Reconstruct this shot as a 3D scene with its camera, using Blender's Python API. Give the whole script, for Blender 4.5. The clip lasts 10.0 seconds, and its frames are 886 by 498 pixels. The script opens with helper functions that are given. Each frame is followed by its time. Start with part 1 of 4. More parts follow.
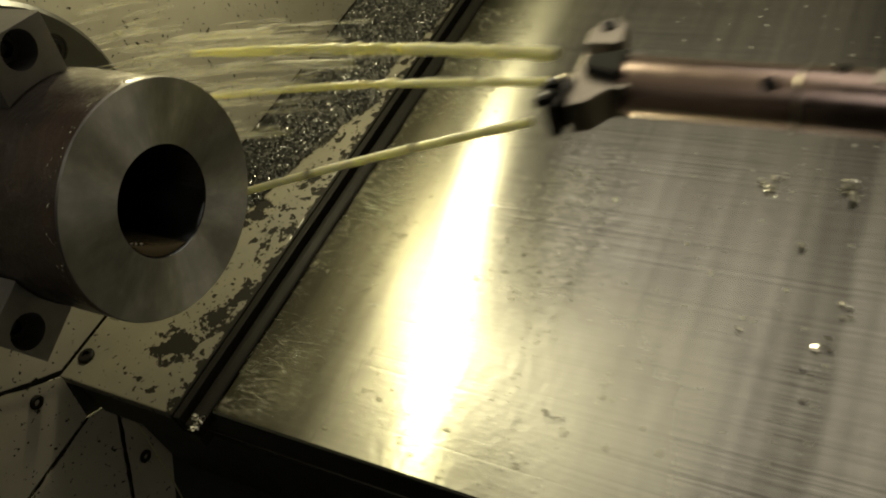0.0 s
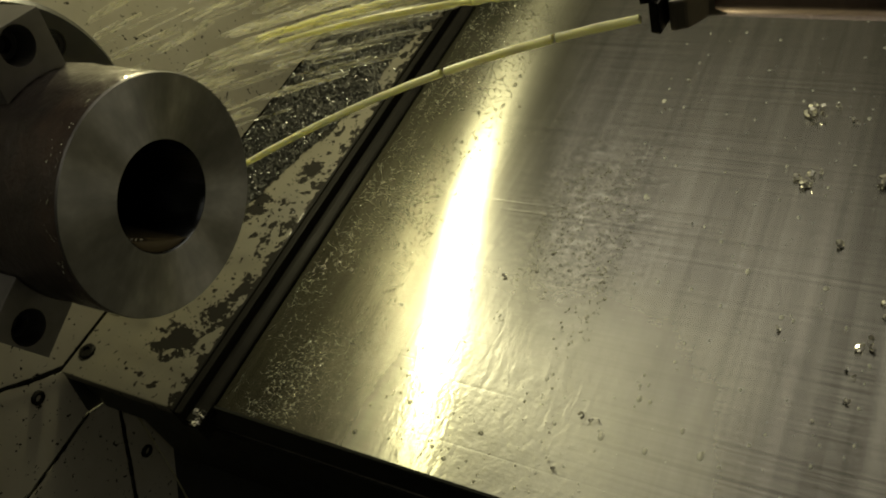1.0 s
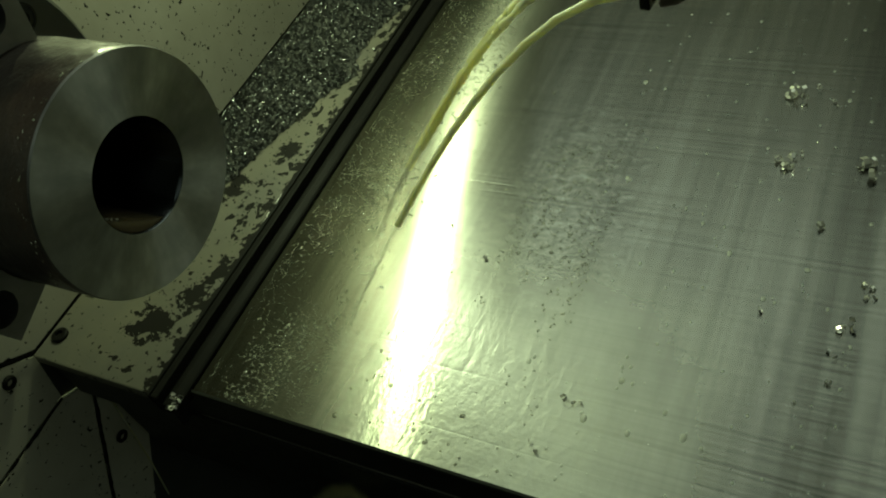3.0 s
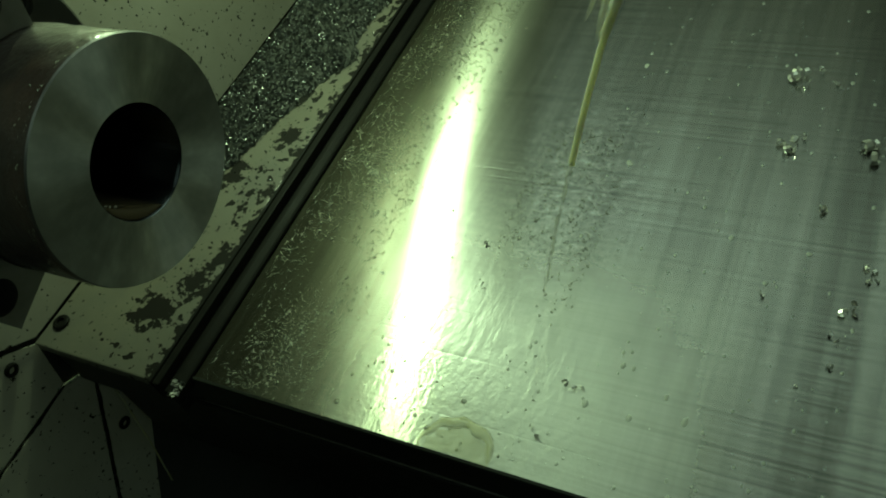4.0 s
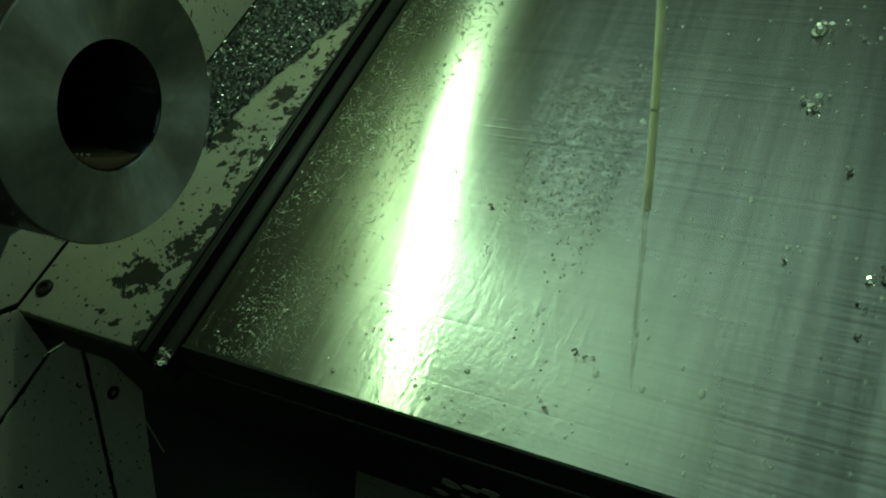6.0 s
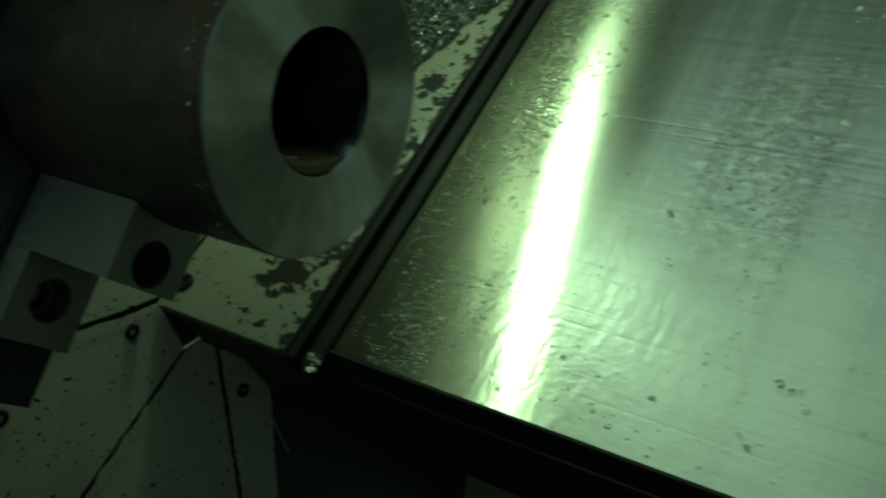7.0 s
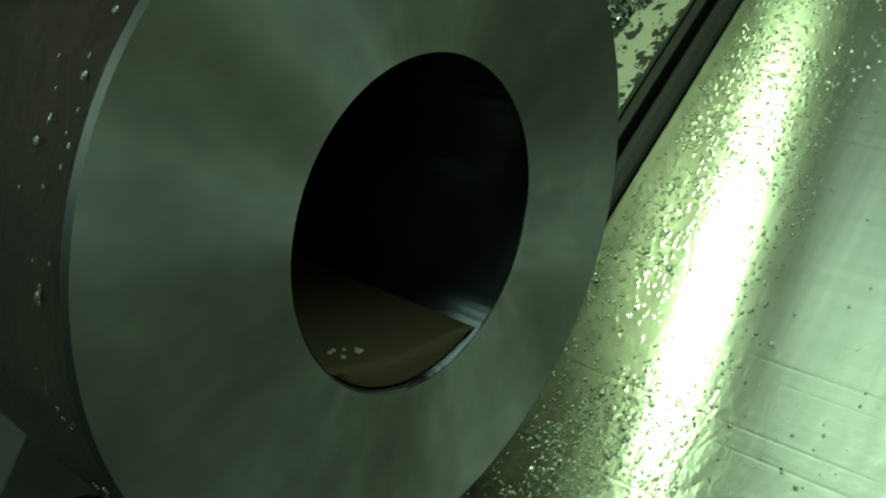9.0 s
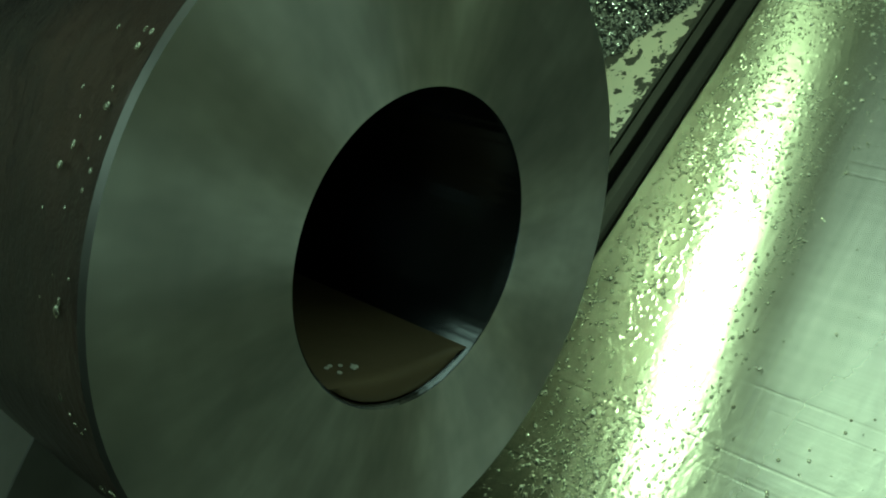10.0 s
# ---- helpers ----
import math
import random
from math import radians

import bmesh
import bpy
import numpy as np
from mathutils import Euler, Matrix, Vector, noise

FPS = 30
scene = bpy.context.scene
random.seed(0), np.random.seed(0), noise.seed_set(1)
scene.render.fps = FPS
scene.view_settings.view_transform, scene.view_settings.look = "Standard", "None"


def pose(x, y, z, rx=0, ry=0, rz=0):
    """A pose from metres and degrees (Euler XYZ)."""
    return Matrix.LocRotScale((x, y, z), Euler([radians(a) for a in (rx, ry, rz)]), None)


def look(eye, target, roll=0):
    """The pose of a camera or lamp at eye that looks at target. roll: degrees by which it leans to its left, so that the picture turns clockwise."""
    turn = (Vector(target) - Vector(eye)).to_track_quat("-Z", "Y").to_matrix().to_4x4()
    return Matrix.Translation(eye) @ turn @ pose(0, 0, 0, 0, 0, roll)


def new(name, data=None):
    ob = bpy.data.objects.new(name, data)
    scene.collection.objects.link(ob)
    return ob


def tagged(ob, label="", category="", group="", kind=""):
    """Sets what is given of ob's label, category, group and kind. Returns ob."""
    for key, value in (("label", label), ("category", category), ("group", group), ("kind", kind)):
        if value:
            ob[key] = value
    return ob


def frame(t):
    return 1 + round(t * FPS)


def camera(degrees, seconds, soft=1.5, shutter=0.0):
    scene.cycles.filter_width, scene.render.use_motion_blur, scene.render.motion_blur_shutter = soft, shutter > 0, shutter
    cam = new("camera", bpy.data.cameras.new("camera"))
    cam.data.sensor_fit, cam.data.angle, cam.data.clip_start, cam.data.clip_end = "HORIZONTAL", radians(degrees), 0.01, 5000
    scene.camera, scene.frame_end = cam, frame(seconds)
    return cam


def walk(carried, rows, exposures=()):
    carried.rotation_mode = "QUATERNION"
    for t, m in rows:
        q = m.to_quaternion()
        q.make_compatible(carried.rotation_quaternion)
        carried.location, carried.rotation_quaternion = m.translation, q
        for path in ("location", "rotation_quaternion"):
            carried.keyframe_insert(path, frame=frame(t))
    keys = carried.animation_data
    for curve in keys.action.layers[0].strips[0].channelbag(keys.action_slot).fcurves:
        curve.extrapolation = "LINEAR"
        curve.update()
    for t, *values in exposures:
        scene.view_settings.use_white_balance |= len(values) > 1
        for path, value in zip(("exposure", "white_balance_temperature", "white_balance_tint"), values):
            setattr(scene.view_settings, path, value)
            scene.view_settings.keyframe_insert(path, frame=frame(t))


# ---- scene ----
cam = camera(53.98, 10.0, soft=2.0, shutter=0.5)
CAM_ROWS = [
    (0, pose(0.5307, -0.5806, 1.0741, 82.39, -6.32, 28.91)),
    (0.5, pose(0.5291, -0.5851, 1.0757, 82.18, -5.88, 28.89)),
    (1, pose(0.5303, -0.5805, 1.0746, 81.94, -6.04, 28.86)),
    (1.5, pose(0.5296, -0.5801, 1.0737, 81.50, -6.62, 28.65)),
    (2, pose(0.5257, -0.5825, 1.0729, 81.51, -6.90, 27.79)),
    (3.5, pose(0.5215, -0.5734, 1.0703, 80.55, -6.12, 27.15)),
    (4, pose(0.5218, -0.5735, 1.0711, 80.07, -6.01, 27.28)),
    (4.5, pose(0.5218, -0.5738, 1.0710, 80.01, -6.02, 27.23)),
    (5, pose(0.5173, -0.5690, 1.0687, 79.77, -5.87, 27.25)),
    (6.5, pose(0.4754, -0.5296, 1.0501, 77.48, -6.94, 28.16)),
    (7, pose(0.4071, -0.5229, 1.0502, 76.69, -7.15, 32.42)),
    (7.5, pose(0.3344, -0.4681, 1.0499, 75.33, -7.03, 36.00)),
    (8, pose(0.2588, -0.3988, 1.0565, 75.35, -7.26, 38.71)),
    (8.5, pose(0.2568, -0.3477, 1.0674, 73.09, -4.97, 39.76)),
    (9, pose(0.2621, -0.3464, 1.0592, 74.29, -6.35, 40.46)),
    (9.5, pose(0.2642, -0.3487, 1.0628, 75.06, -7.35, 40.70)),
    (10, pose(0.2674, -0.3520, 1.0630, 75.28, -7.82, 40.77)),
]
EXPOSURES = [
    (0.0, 0.44, 7900, 5), (0.15, 0.32, 7900, 4), (0.4, 0.08, 7900, 3), (1.5, 0.0, 7800, -4), (2.2, 0.0, 7200, -16), (3.3, 0.0, 6400, -38),
    (4.5, 0.0, 5700, -52), (6.5, 0.0, 5350, -61), (7.0, 0.02, 5350, -60), (7.5, 0.36, 5350, -59), (8.0, 0.76, 5450, -55), (8.5, 0.88, 5500, -53), (10.0, 0.93, 5500, -53),
]
walk(cam, CAM_ROWS, EXPOSURES)

# The slanted bed: x along the spindle, y up the slope, z square to the cover.
BED = pose(0, 0, 0.8, 45, 0, 0)
AXIS_Y, AXIS_Z, FACE_X, R_OUT, R_BORE = -0.0048, 0.3138, 0.1607, 0.07, 0.0321

# ---- light ----
world = bpy.data.worlds.new("shop")
scene.world = world
world.use_nodes = True
bg = world.node_tree.nodes["Background"]
bg.inputs["Color"].default_value = (1.0, 1.0, 0.92, 1)
bg.inputs["Strength"].default_value = 0.10


def lamp(name, kind, energy, matrix, size=0.1, color=(1, 1, 1), spread=180):
    data = bpy.data.lights.new(name, kind)
    data.energy, data.color = energy, color
    if kind == "AREA":
        data.shape, data.size, data.spread = "DISK", size, radians(spread)
    ob = new(name, data)
    ob.matrix_world = matrix
    return ob


LAMP_AT = BED @ Vector((-0.135, 0.496, 0.50))
LAMP_TO = BED @ Vector((0.12, 0.24, 0.0))
lamp("work_light_source", "AREA", 2.4, look(LAMP_AT, LAMP_TO), 0.030, (1.0, 0.96, 0.66))
# stands in for the shop's overhead light; added unseen below the closed roof
OVERHEAD_FILL = lamp("roof_opening_light", "AREA", 1.85, look((0.385, -0.29, 1.985), (0.385, -0.29, 0.0)), 1.0, (1.0, 0.96, 0.88))
OVERHEAD_FILL.data.shape, OVERHEAD_FILL.data.size, OVERHEAD_FILL.data.size_y = "RECTANGLE", 1.10, 0.94
# unseen fill added at the front right for the turned face's bright wedge
FACE_FILL = lamp("end_window_light", "AREA", 0.31, look((1.20, -0.80, 0.97), (0.1, -0.2, 1.0)), 0.4, (1.0, 0.97, 0.92))
FACE_FILL.data.shape, FACE_FILL.data.size, FACE_FILL.data.size_y = "RECTANGLE", 0.40, 0.60
# stands for shop light through the front; added narrow, for jaw sides and shell
FRONT_FILL = lamp("door_opening_light", "AREA", 0.62, look((-0.01, -0.94, 1.15), (-0.01, 0.0, 0.95)), 0.4, (1.0, 0.98, 0.95))
FRONT_FILL.data.shape, FRONT_FILL.data.size, FRONT_FILL.data.size_y = "RECTANGLE", 0.42, 0.7


# ---- materials ----
class Nodes:
    """A node material, written as a chain of small calls."""

    def __init__(self, name):
        self.m = bpy.data.materials.new(name)
        self.m.use_nodes = True
        self.t = self.m.node_tree
        self.b = self.t.nodes["Principled BSDF"]
        self.p = self.n("ShaderNodeTexCoord").outputs["Object"]

    def n(self, kind, **sets):
        node = self.t.nodes.new(kind)
        if "operation" in sets:
            node.operation = sets["operation"]
        if "data_type" in sets:
            node.data_type = sets["data_type"]
        if "blend_type" in sets:
            node.blend_type = sets["blend_type"]
        if "direction_type" in sets:
            node.direction_type = sets["direction_type"]
        return node

    def put(self, socket, value):
        if isinstance(value, bpy.types.NodeSocket):
            self.t.links.new(value, socket)
        else:
            socket.default_value = value
        return self

    def stretch(self, scale, offset=(0, 0, 0)):
        node = self.n("ShaderNodeMapping")
        self.put(node.inputs["Vector"], self.p)
        node.inputs["Scale"].default_value = scale
        node.inputs["Location"].default_value = offset
        return node.outputs["Vector"]

    def noise(self, scale, detail=4, rough=0.55, at=None, distortion=0.0):
        node = self.n("ShaderNodeTexNoise")
        self.put(node.inputs["Vector"], at or self.p)
        for key, value in (("Scale", scale), ("Detail", detail), ("Roughness", rough), ("Distortion", distortion)):
            node.inputs[key].default_value = value
        return node.outputs["Fac"]

    def cells(self, scale, at=None):
        node = self.n("ShaderNodeTexVoronoi")
        self.put(node.inputs["Vector"], at or self.p)
        node.inputs["Scale"].default_value = scale
        return node.outputs["Distance"]

    def ramp(self, value, *stops):
        node = self.n("ShaderNodeValToRGB")
        self.put(node.inputs["Fac"], value)
        e = node.color_ramp.elements
        while len(e) < len(stops):
            e.new(0.5)
        for el, (place, c) in zip(e, stops):
            el.position = place
            el.color = (c, c, c, 1) if isinstance(c, (int, float)) else (*c, 1)
        return node.outputs["Color"]

    def mix(self, fac, a, b, how="MIX"):
        node = self.n("ShaderNodeMix", data_type="RGBA", blend_type=how)
        self.put(node.inputs[0], fac)
        for socket, v in ((node.inputs[6], a), (node.inputs[7], b)):
            self.put(socket, v if isinstance(v, bpy.types.NodeSocket) else ((*v, 1) if isinstance(v, tuple) else (v, v, v, 1)))
        return node.outputs[2]

    def math(self, how, a, b=0.0, c=0.0):
        node = self.n("ShaderNodeMath", operation=how)
        for socket, v in zip(node.inputs, (a, b, c)):
            self.put(socket, v)
        return node.outputs[0]

    def axis(self, k):
        node = self.n("ShaderNodeSeparateXYZ")
        self.put(node.inputs[0], self.p)
        return node.outputs[k]

    def near(self, centre, size):
        """1 at a spot, 0 at its rim, in the plane of the bed."""
        node = self.n("ShaderNodeVectorMath", operation="SUBTRACT")
        self.put(node.inputs[0], self.p)
        node.inputs[1].default_value = centre
        part = self.n("ShaderNodeVectorMath", operation="MULTIPLY")
        self.put(part.inputs[0], node.outputs[0])
        part.inputs[1].default_value = (1 / size[0], 1 / size[1], 0)
        long = self.n("ShaderNodeVectorMath", operation="LENGTH")
        self.put(long.inputs[0], part.outputs[0])
        return self.math("SUBTRACT", 1.0, long.outputs["Value"])

    def bump(self, height, strength, distance, normal=None):
        node = self.n("ShaderNodeBump")
        self.put(node.inputs["Height"], height)
        node.inputs["Strength"].default_value = strength
        node.inputs["Distance"].default_value = distance
        if normal:
            self.put(node.inputs["Normal"], normal)
        return node.outputs["Normal"]

    def done(self, color=None, rough=None, metal=None, normal=None, **more):
        for key, value in (("Base Color", color), ("Roughness", rough), ("Metallic", metal), ("Normal", normal)):
            if value is not None:
                if isinstance(value, tuple):
                    value = (*value, 1)
                self.put(self.b.inputs[key], value)
        for key, value in more.items():
            self.put(self.b.inputs[key.replace("_", " ")], value)
        return self.m


def tangent(k):
    node = k.n("ShaderNodeTangent", direction_type="UV_MAP")
    return node.outputs[0]


def steel_sheet():
    k = Nodes("brushed stainless sheet")
    x = k.axis(0)
    fine = k.noise(1.0, 3, 0.6, k.stretch((5, 520, 1)))
    scratch = k.noise(1.0, 2, 0.5, k.stretch((2.2, 260, 1)))
    deep = k.ramp(k.noise(1.0, 1, 0.4, k.stretch((1.4, 150, 1), (0.3, 0.7, 0))), (0.68, 0.0), (0.75, 1.0))
    runs = k.noise(1.0, 3, 0.6, k.stretch((110, 3.5, 1)))
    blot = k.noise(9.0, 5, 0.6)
    # Sheet tone with its dark seam; the dim left end is reflection painted in.
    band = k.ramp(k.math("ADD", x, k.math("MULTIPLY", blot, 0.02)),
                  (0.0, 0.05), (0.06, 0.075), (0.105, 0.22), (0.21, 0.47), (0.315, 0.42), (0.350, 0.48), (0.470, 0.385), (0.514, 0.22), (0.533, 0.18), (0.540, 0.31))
    patch = k.ramp(k.noise(7.0, 4, 0.6, k.stretch((1, 1.6, 1), (2, 5, 0))), (0.26, 0.0), (0.60, 1.0))
    low = k.ramp(k.math("ADD", k.axis(1), k.math("MULTIPLY", blot, 0.06)), (0.10, 1.0), (0.19, 0.0))
    joint = k.math("MULTIPLY", k.ramp(x, (0.47, 0.0), (0.50, 1.0), (0.525, 1.0), (0.527, 0.0)), k.ramp(k.axis(1), (0.18, 1.0), (0.26, 0.2)))
    worn = k.math("MAXIMUM", k.math("MULTIPLY", patch, 0.55), k.math("MAXIMUM", low, joint))
    worn = k.math("MULTIPLY", worn, k.ramp(x, (0.10, 0.1), (0.20, 1.0)))
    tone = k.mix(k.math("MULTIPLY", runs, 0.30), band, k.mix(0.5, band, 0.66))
    lines = k.ramp(scratch, (0.30, 0.62), (0.48, 1.0), (0.70, 1.26))
    tone = k.mix(worn, tone, k.mix(1.0, tone, lines, "MULTIPLY"))
    tone = k.mix(k.math("MULTIPLY", k.math("MULTIPLY", deep, worn), 0.55), tone, 0.14)
    stain = k.ramp(k.noise(22.0, 6, 0.7, k.stretch((1, 0.8, 1)), 1.2), (0.33, 0.90), (0.46, 1.0), (0.60, 1.0), (0.70, 1.05))
    tone = k.mix(1.0, tone, stain, "MULTIPLY")
    fall = k.ramp(k.noise(1.0, 4, 0.65, k.stretch((80, 1.3, 1), (3, 1, 0))), (0.35, 0.84), (0.65, 1.14))
    tone = k.mix(1.0, tone, fall, "MULTIPLY")
    # a crackled patch of half-dried coolant beside the sprayed part
    dry = k.ramp(k.math("ADD", k.near((0.262, 0.265, 0), (0.10, 0.22)), k.math("MULTIPLY", k.math("SUBTRACT", k.noise(40.0, 4, 0.6, k.stretch((1, 1.8, 1))), 0.5), 1.6)), (0.25, 0.0), (0.55, 1.0))
    crackle = k.ramp(k.noise(1.0, 4, 0.65, k.stretch((95, 150, 1)), 0.8), (0.36, 0.55), (0.50, 0.90), (0.60, 1.45))
    tone = k.mix(k.math("MULTIPLY", dry, 0.62), tone, k.mix(1.0, tone, crackle, "MULTIPLY"))
    tint = k.mix(1.0, tone, k.mix(k.ramp(x, (0.05, 1.0), (0.20, 0.0)), (1.0, 0.985, 0.94), (1.0, 0.985, 0.79)), "MULTIPLY")
    film = k.noise(85.0, 3, 0.5, k.stretch((1.6, 0.7, 1)), 0.4)
    ripple = k.noise(210.0, 2, 0.5)
    wet = k.ramp(x, (0.0, 0.7), (0.07, 0.6), (0.12, 0.45), (0.20, 0.35), (0.42, 0.05))
    n1 = k.bump(fine, 0.012, 0.0005)
    n2 = k.bump(k.math("ADD", k.math("MULTIPLY", scratch, 0.6), k.math("MULTIPLY", deep, -0.8)), 0.16, 0.0008, n1)
    near_x = k.ramp(x, (0.30, 1.0), (0.46, 0.0))
    soak = k.math("MAXIMUM", wet, k.math("MULTIPLY", k.math("MULTIPLY", low, near_x), 1.5))
    soak = k.math("MULTIPLY", soak, k.ramp(k.axis(1), (0.12, 1.0), (0.26, 0.5), (0.42, 0.12)))
    n3 = k.bump(k.math("MULTIPLY", k.math("ADD", film, k.math("MULTIPLY", ripple, 0.35)), soak), 0.040, 0.0025, n2)
    bead = k.ramp(k.cells(230.0), (0.0, 1.0), (0.42, 0.0))
    where = k.ramp(k.noise(26.0, 5, 0.7, k.stretch((1, 0.6, 1))), (0.26, 0.0), (0.60, 1.0))
    left = k.ramp(x, (0.0, 0.6), (0.050, 1.0), (0.075, 0.25), (0.095, 0.0))
    n3 = k.bump(k.math("MULTIPLY", k.math("MULTIPLY", bead, where), left), 0.26, 0.0007, n3)
    rough = k.math("ADD", 0.205, k.math("MULTIPLY", blot, 0.05))
    # a thin milky coolant film along the lower edge, tinted for the lamp's glow
    milky = k.math("MULTIPLY", k.ramp(k.math("ADD", x, k.math("MULTIPLY", blot, 0.05)), (0.15, 0.0), (0.225, 1.0), (0.38, 0.9), (0.50, 0.0)),
                   k.ramp(k.math("ADD", k.axis(1), k.math("MULTIPLY", blot, 0.10)), (0.12, 1.0), (0.30, 0.0)))
    # a glossy coat shaping the lamp's halo, thick where milky, thinner up the slope
    halo = k.ramp(x, (0.12, 0.0), (0.18, 0.34), (0.28, 0.32), (0.38, 0.0))
    oily = k.math("MAXIMUM", milky, k.math("MULTIPLY", halo, k.ramp(k.axis(1), (0.25, 1.0), (0.60, 0.35))))
    tint = k.mix(k.math("MULTIPLY", milky, 0.6), tint, (0.62, 0.62, 0.44))
    swell = k.math("ADD", k.noise(85.0, 3, 0.55, k.stretch((1.3, 0.6, 1), (4, 2, 0)), 0.5), k.math("MULTIPLY", ripple, 0.30))
    n4 = k.bump(k.math("MULTIPLY", swell, milky), 0.22, 0.0025, n3)
    n3 = k.bump(k.math("MULTIPLY", swell, milky), 0.05, 0.0025, n3)
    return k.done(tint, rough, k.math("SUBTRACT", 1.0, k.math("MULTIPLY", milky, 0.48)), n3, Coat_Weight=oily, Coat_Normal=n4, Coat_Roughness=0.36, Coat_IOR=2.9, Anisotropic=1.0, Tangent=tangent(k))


def cream_paint(name, spots=(), brightness=1.0):
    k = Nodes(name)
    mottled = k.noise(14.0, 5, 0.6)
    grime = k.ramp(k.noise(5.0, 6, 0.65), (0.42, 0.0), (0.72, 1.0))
    base = k.mix(mottled, (0.42 * brightness, 0.40 * brightness, 0.335 * brightness), (0.52 * brightness, 0.495 * brightness, 0.42 * brightness))
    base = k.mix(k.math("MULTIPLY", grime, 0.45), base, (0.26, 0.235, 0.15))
    chip = k.ramp(k.noise(75.0, 3, 0.5, None, 0.3), (0.73, 0.0), (0.745, 1.0))
    speck = k.ramp(k.noise(190.0, 2, 0.5), (0.665, 0.0), (0.685, 1.0))
    lost = k.math("MAXIMUM", chip, speck)
    if spots:
        edge = k.math("MULTIPLY", k.math("SUBTRACT", k.noise(70.0, 5, 0.68), 0.5), 3.6)
        for centre, size in spots:
            lost = k.math("MAXIMUM", lost, k.ramp(k.math("ADD", k.near(centre, size), edge), (0.10, 0.0), (0.14, 1.0)))
        # paint worn away along the wiper rail
        worn = k.ramp(k.math("ADD", k.math("MULTIPLY", k.axis(0), 9.0), k.noise(70.0, 4, 0.6)), (0.25, 0.0), (0.28, 1.0))
        lost = k.math("MAXIMUM", lost, worn)
        flakes = k.ramp(k.math("ADD", k.noise(90.0, 3, 0.5), k.math("MULTIPLY", k.axis(0), 1.7)), (0.515, 0.0), (0.53, 1.0))
        lost = k.math("MAXIMUM", lost, flakes)
    color = k.mix(lost, base, (0.014, 0.013, 0.011))
    n = k.bump(k.noise(260.0, 2, 0.5), 0.06, 0.0008)
    n = k.bump(lost, -0.5, 0.0006, n)
    rough = k.mix(lost, k.math("ADD", 0.26, k.math("MULTIPLY", mottled, 0.2)), 0.6)
    return k.done(color, rough, 0.0, n, Specular_IOR_Level=k.mix(lost, 0.45, 0.08))


def plain_metal(name, color, rough, grain=90.0, dirt=0.35, metal=1.0, gloss=0.5):
    k = Nodes(name)
    wear = k.noise(grain, 5, 0.6)
    stain = k.ramp(k.noise(grain * 0.12, 5, 0.65), (0.38, 0.0), (0.68, 1.0))
    dark = tuple(c * 0.45 for c in color)
    c = k.mix(k.math("MULTIPLY", stain, dirt), k.mix(wear, color, tuple(min(1, v * 1.25) for v in color)), dark)
    r = k.math("ADD", rough - 0.08, k.math("MULTIPLY", wear, 0.16))
    return k.done(c, r, metal, k.bump(wear, 0.12, 0.0008), Specular_IOR_Level=gloss)


def turned_face():
    k = Nodes("turned steel face")
    at = k.n("ShaderNodeVectorMath", operation="LENGTH")
    flat = k.n("ShaderNodeVectorMath", operation="MULTIPLY")
    k.put(flat.inputs[0], k.p)
    flat.inputs[1].default_value = (0, 1, 1)
    k.put(at.inputs[0], flat.outputs[0])
    ring = k.n("ShaderNodeCombineXYZ")
    k.put(ring.inputs[0], at.outputs["Value"])
    groove = k.noise(2600.0, 2, 0.5, ring.outputs[0])
    broad = k.noise(160.0, 3, 0.5, ring.outputs[0])
    smear = k.noise(26.0, 4, 0.6)
    spoke = k.noise(30.0, 3, 0.6, k.stretch((1, 1, 0.35), (0, 0.2, 0)))
    tone = k.mix(smear, (0.52, 0.52, 0.50), (0.69, 0.69, 0.66))
    tone = k.mix(1.0, tone, k.ramp(spoke, (0.35, 0.90), (0.65, 1.08)), "MULTIPLY")
    # Radial light and dark sectors: the face's reflected sheen, put into the tone.
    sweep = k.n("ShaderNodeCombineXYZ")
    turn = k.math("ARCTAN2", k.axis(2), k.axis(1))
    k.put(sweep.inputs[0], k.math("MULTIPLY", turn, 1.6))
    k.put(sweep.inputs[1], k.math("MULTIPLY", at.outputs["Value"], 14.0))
    sheen_sector = k.noise(1.0, 4, 0.6, sweep.outputs[0])
    tone = k.mix(1.0, tone, k.ramp(sheen_sector, (0.38, 0.68), (0.52, 0.98), (0.64, 1.36)), "MULTIPLY")
    tone = k.mix(k.math("MULTIPLY", broad, 0.3), tone, (0.25, 0.25, 0.23))
    n = k.bump(groove, 0.10, 0.0002)
    return k.done(tone, k.math("ADD", 0.42, k.math("MULTIPLY", k.math("ADD", smear, sheen_sector), 0.10)), 0.95, n, Anisotropic=0.95, Tangent=tangent(k))


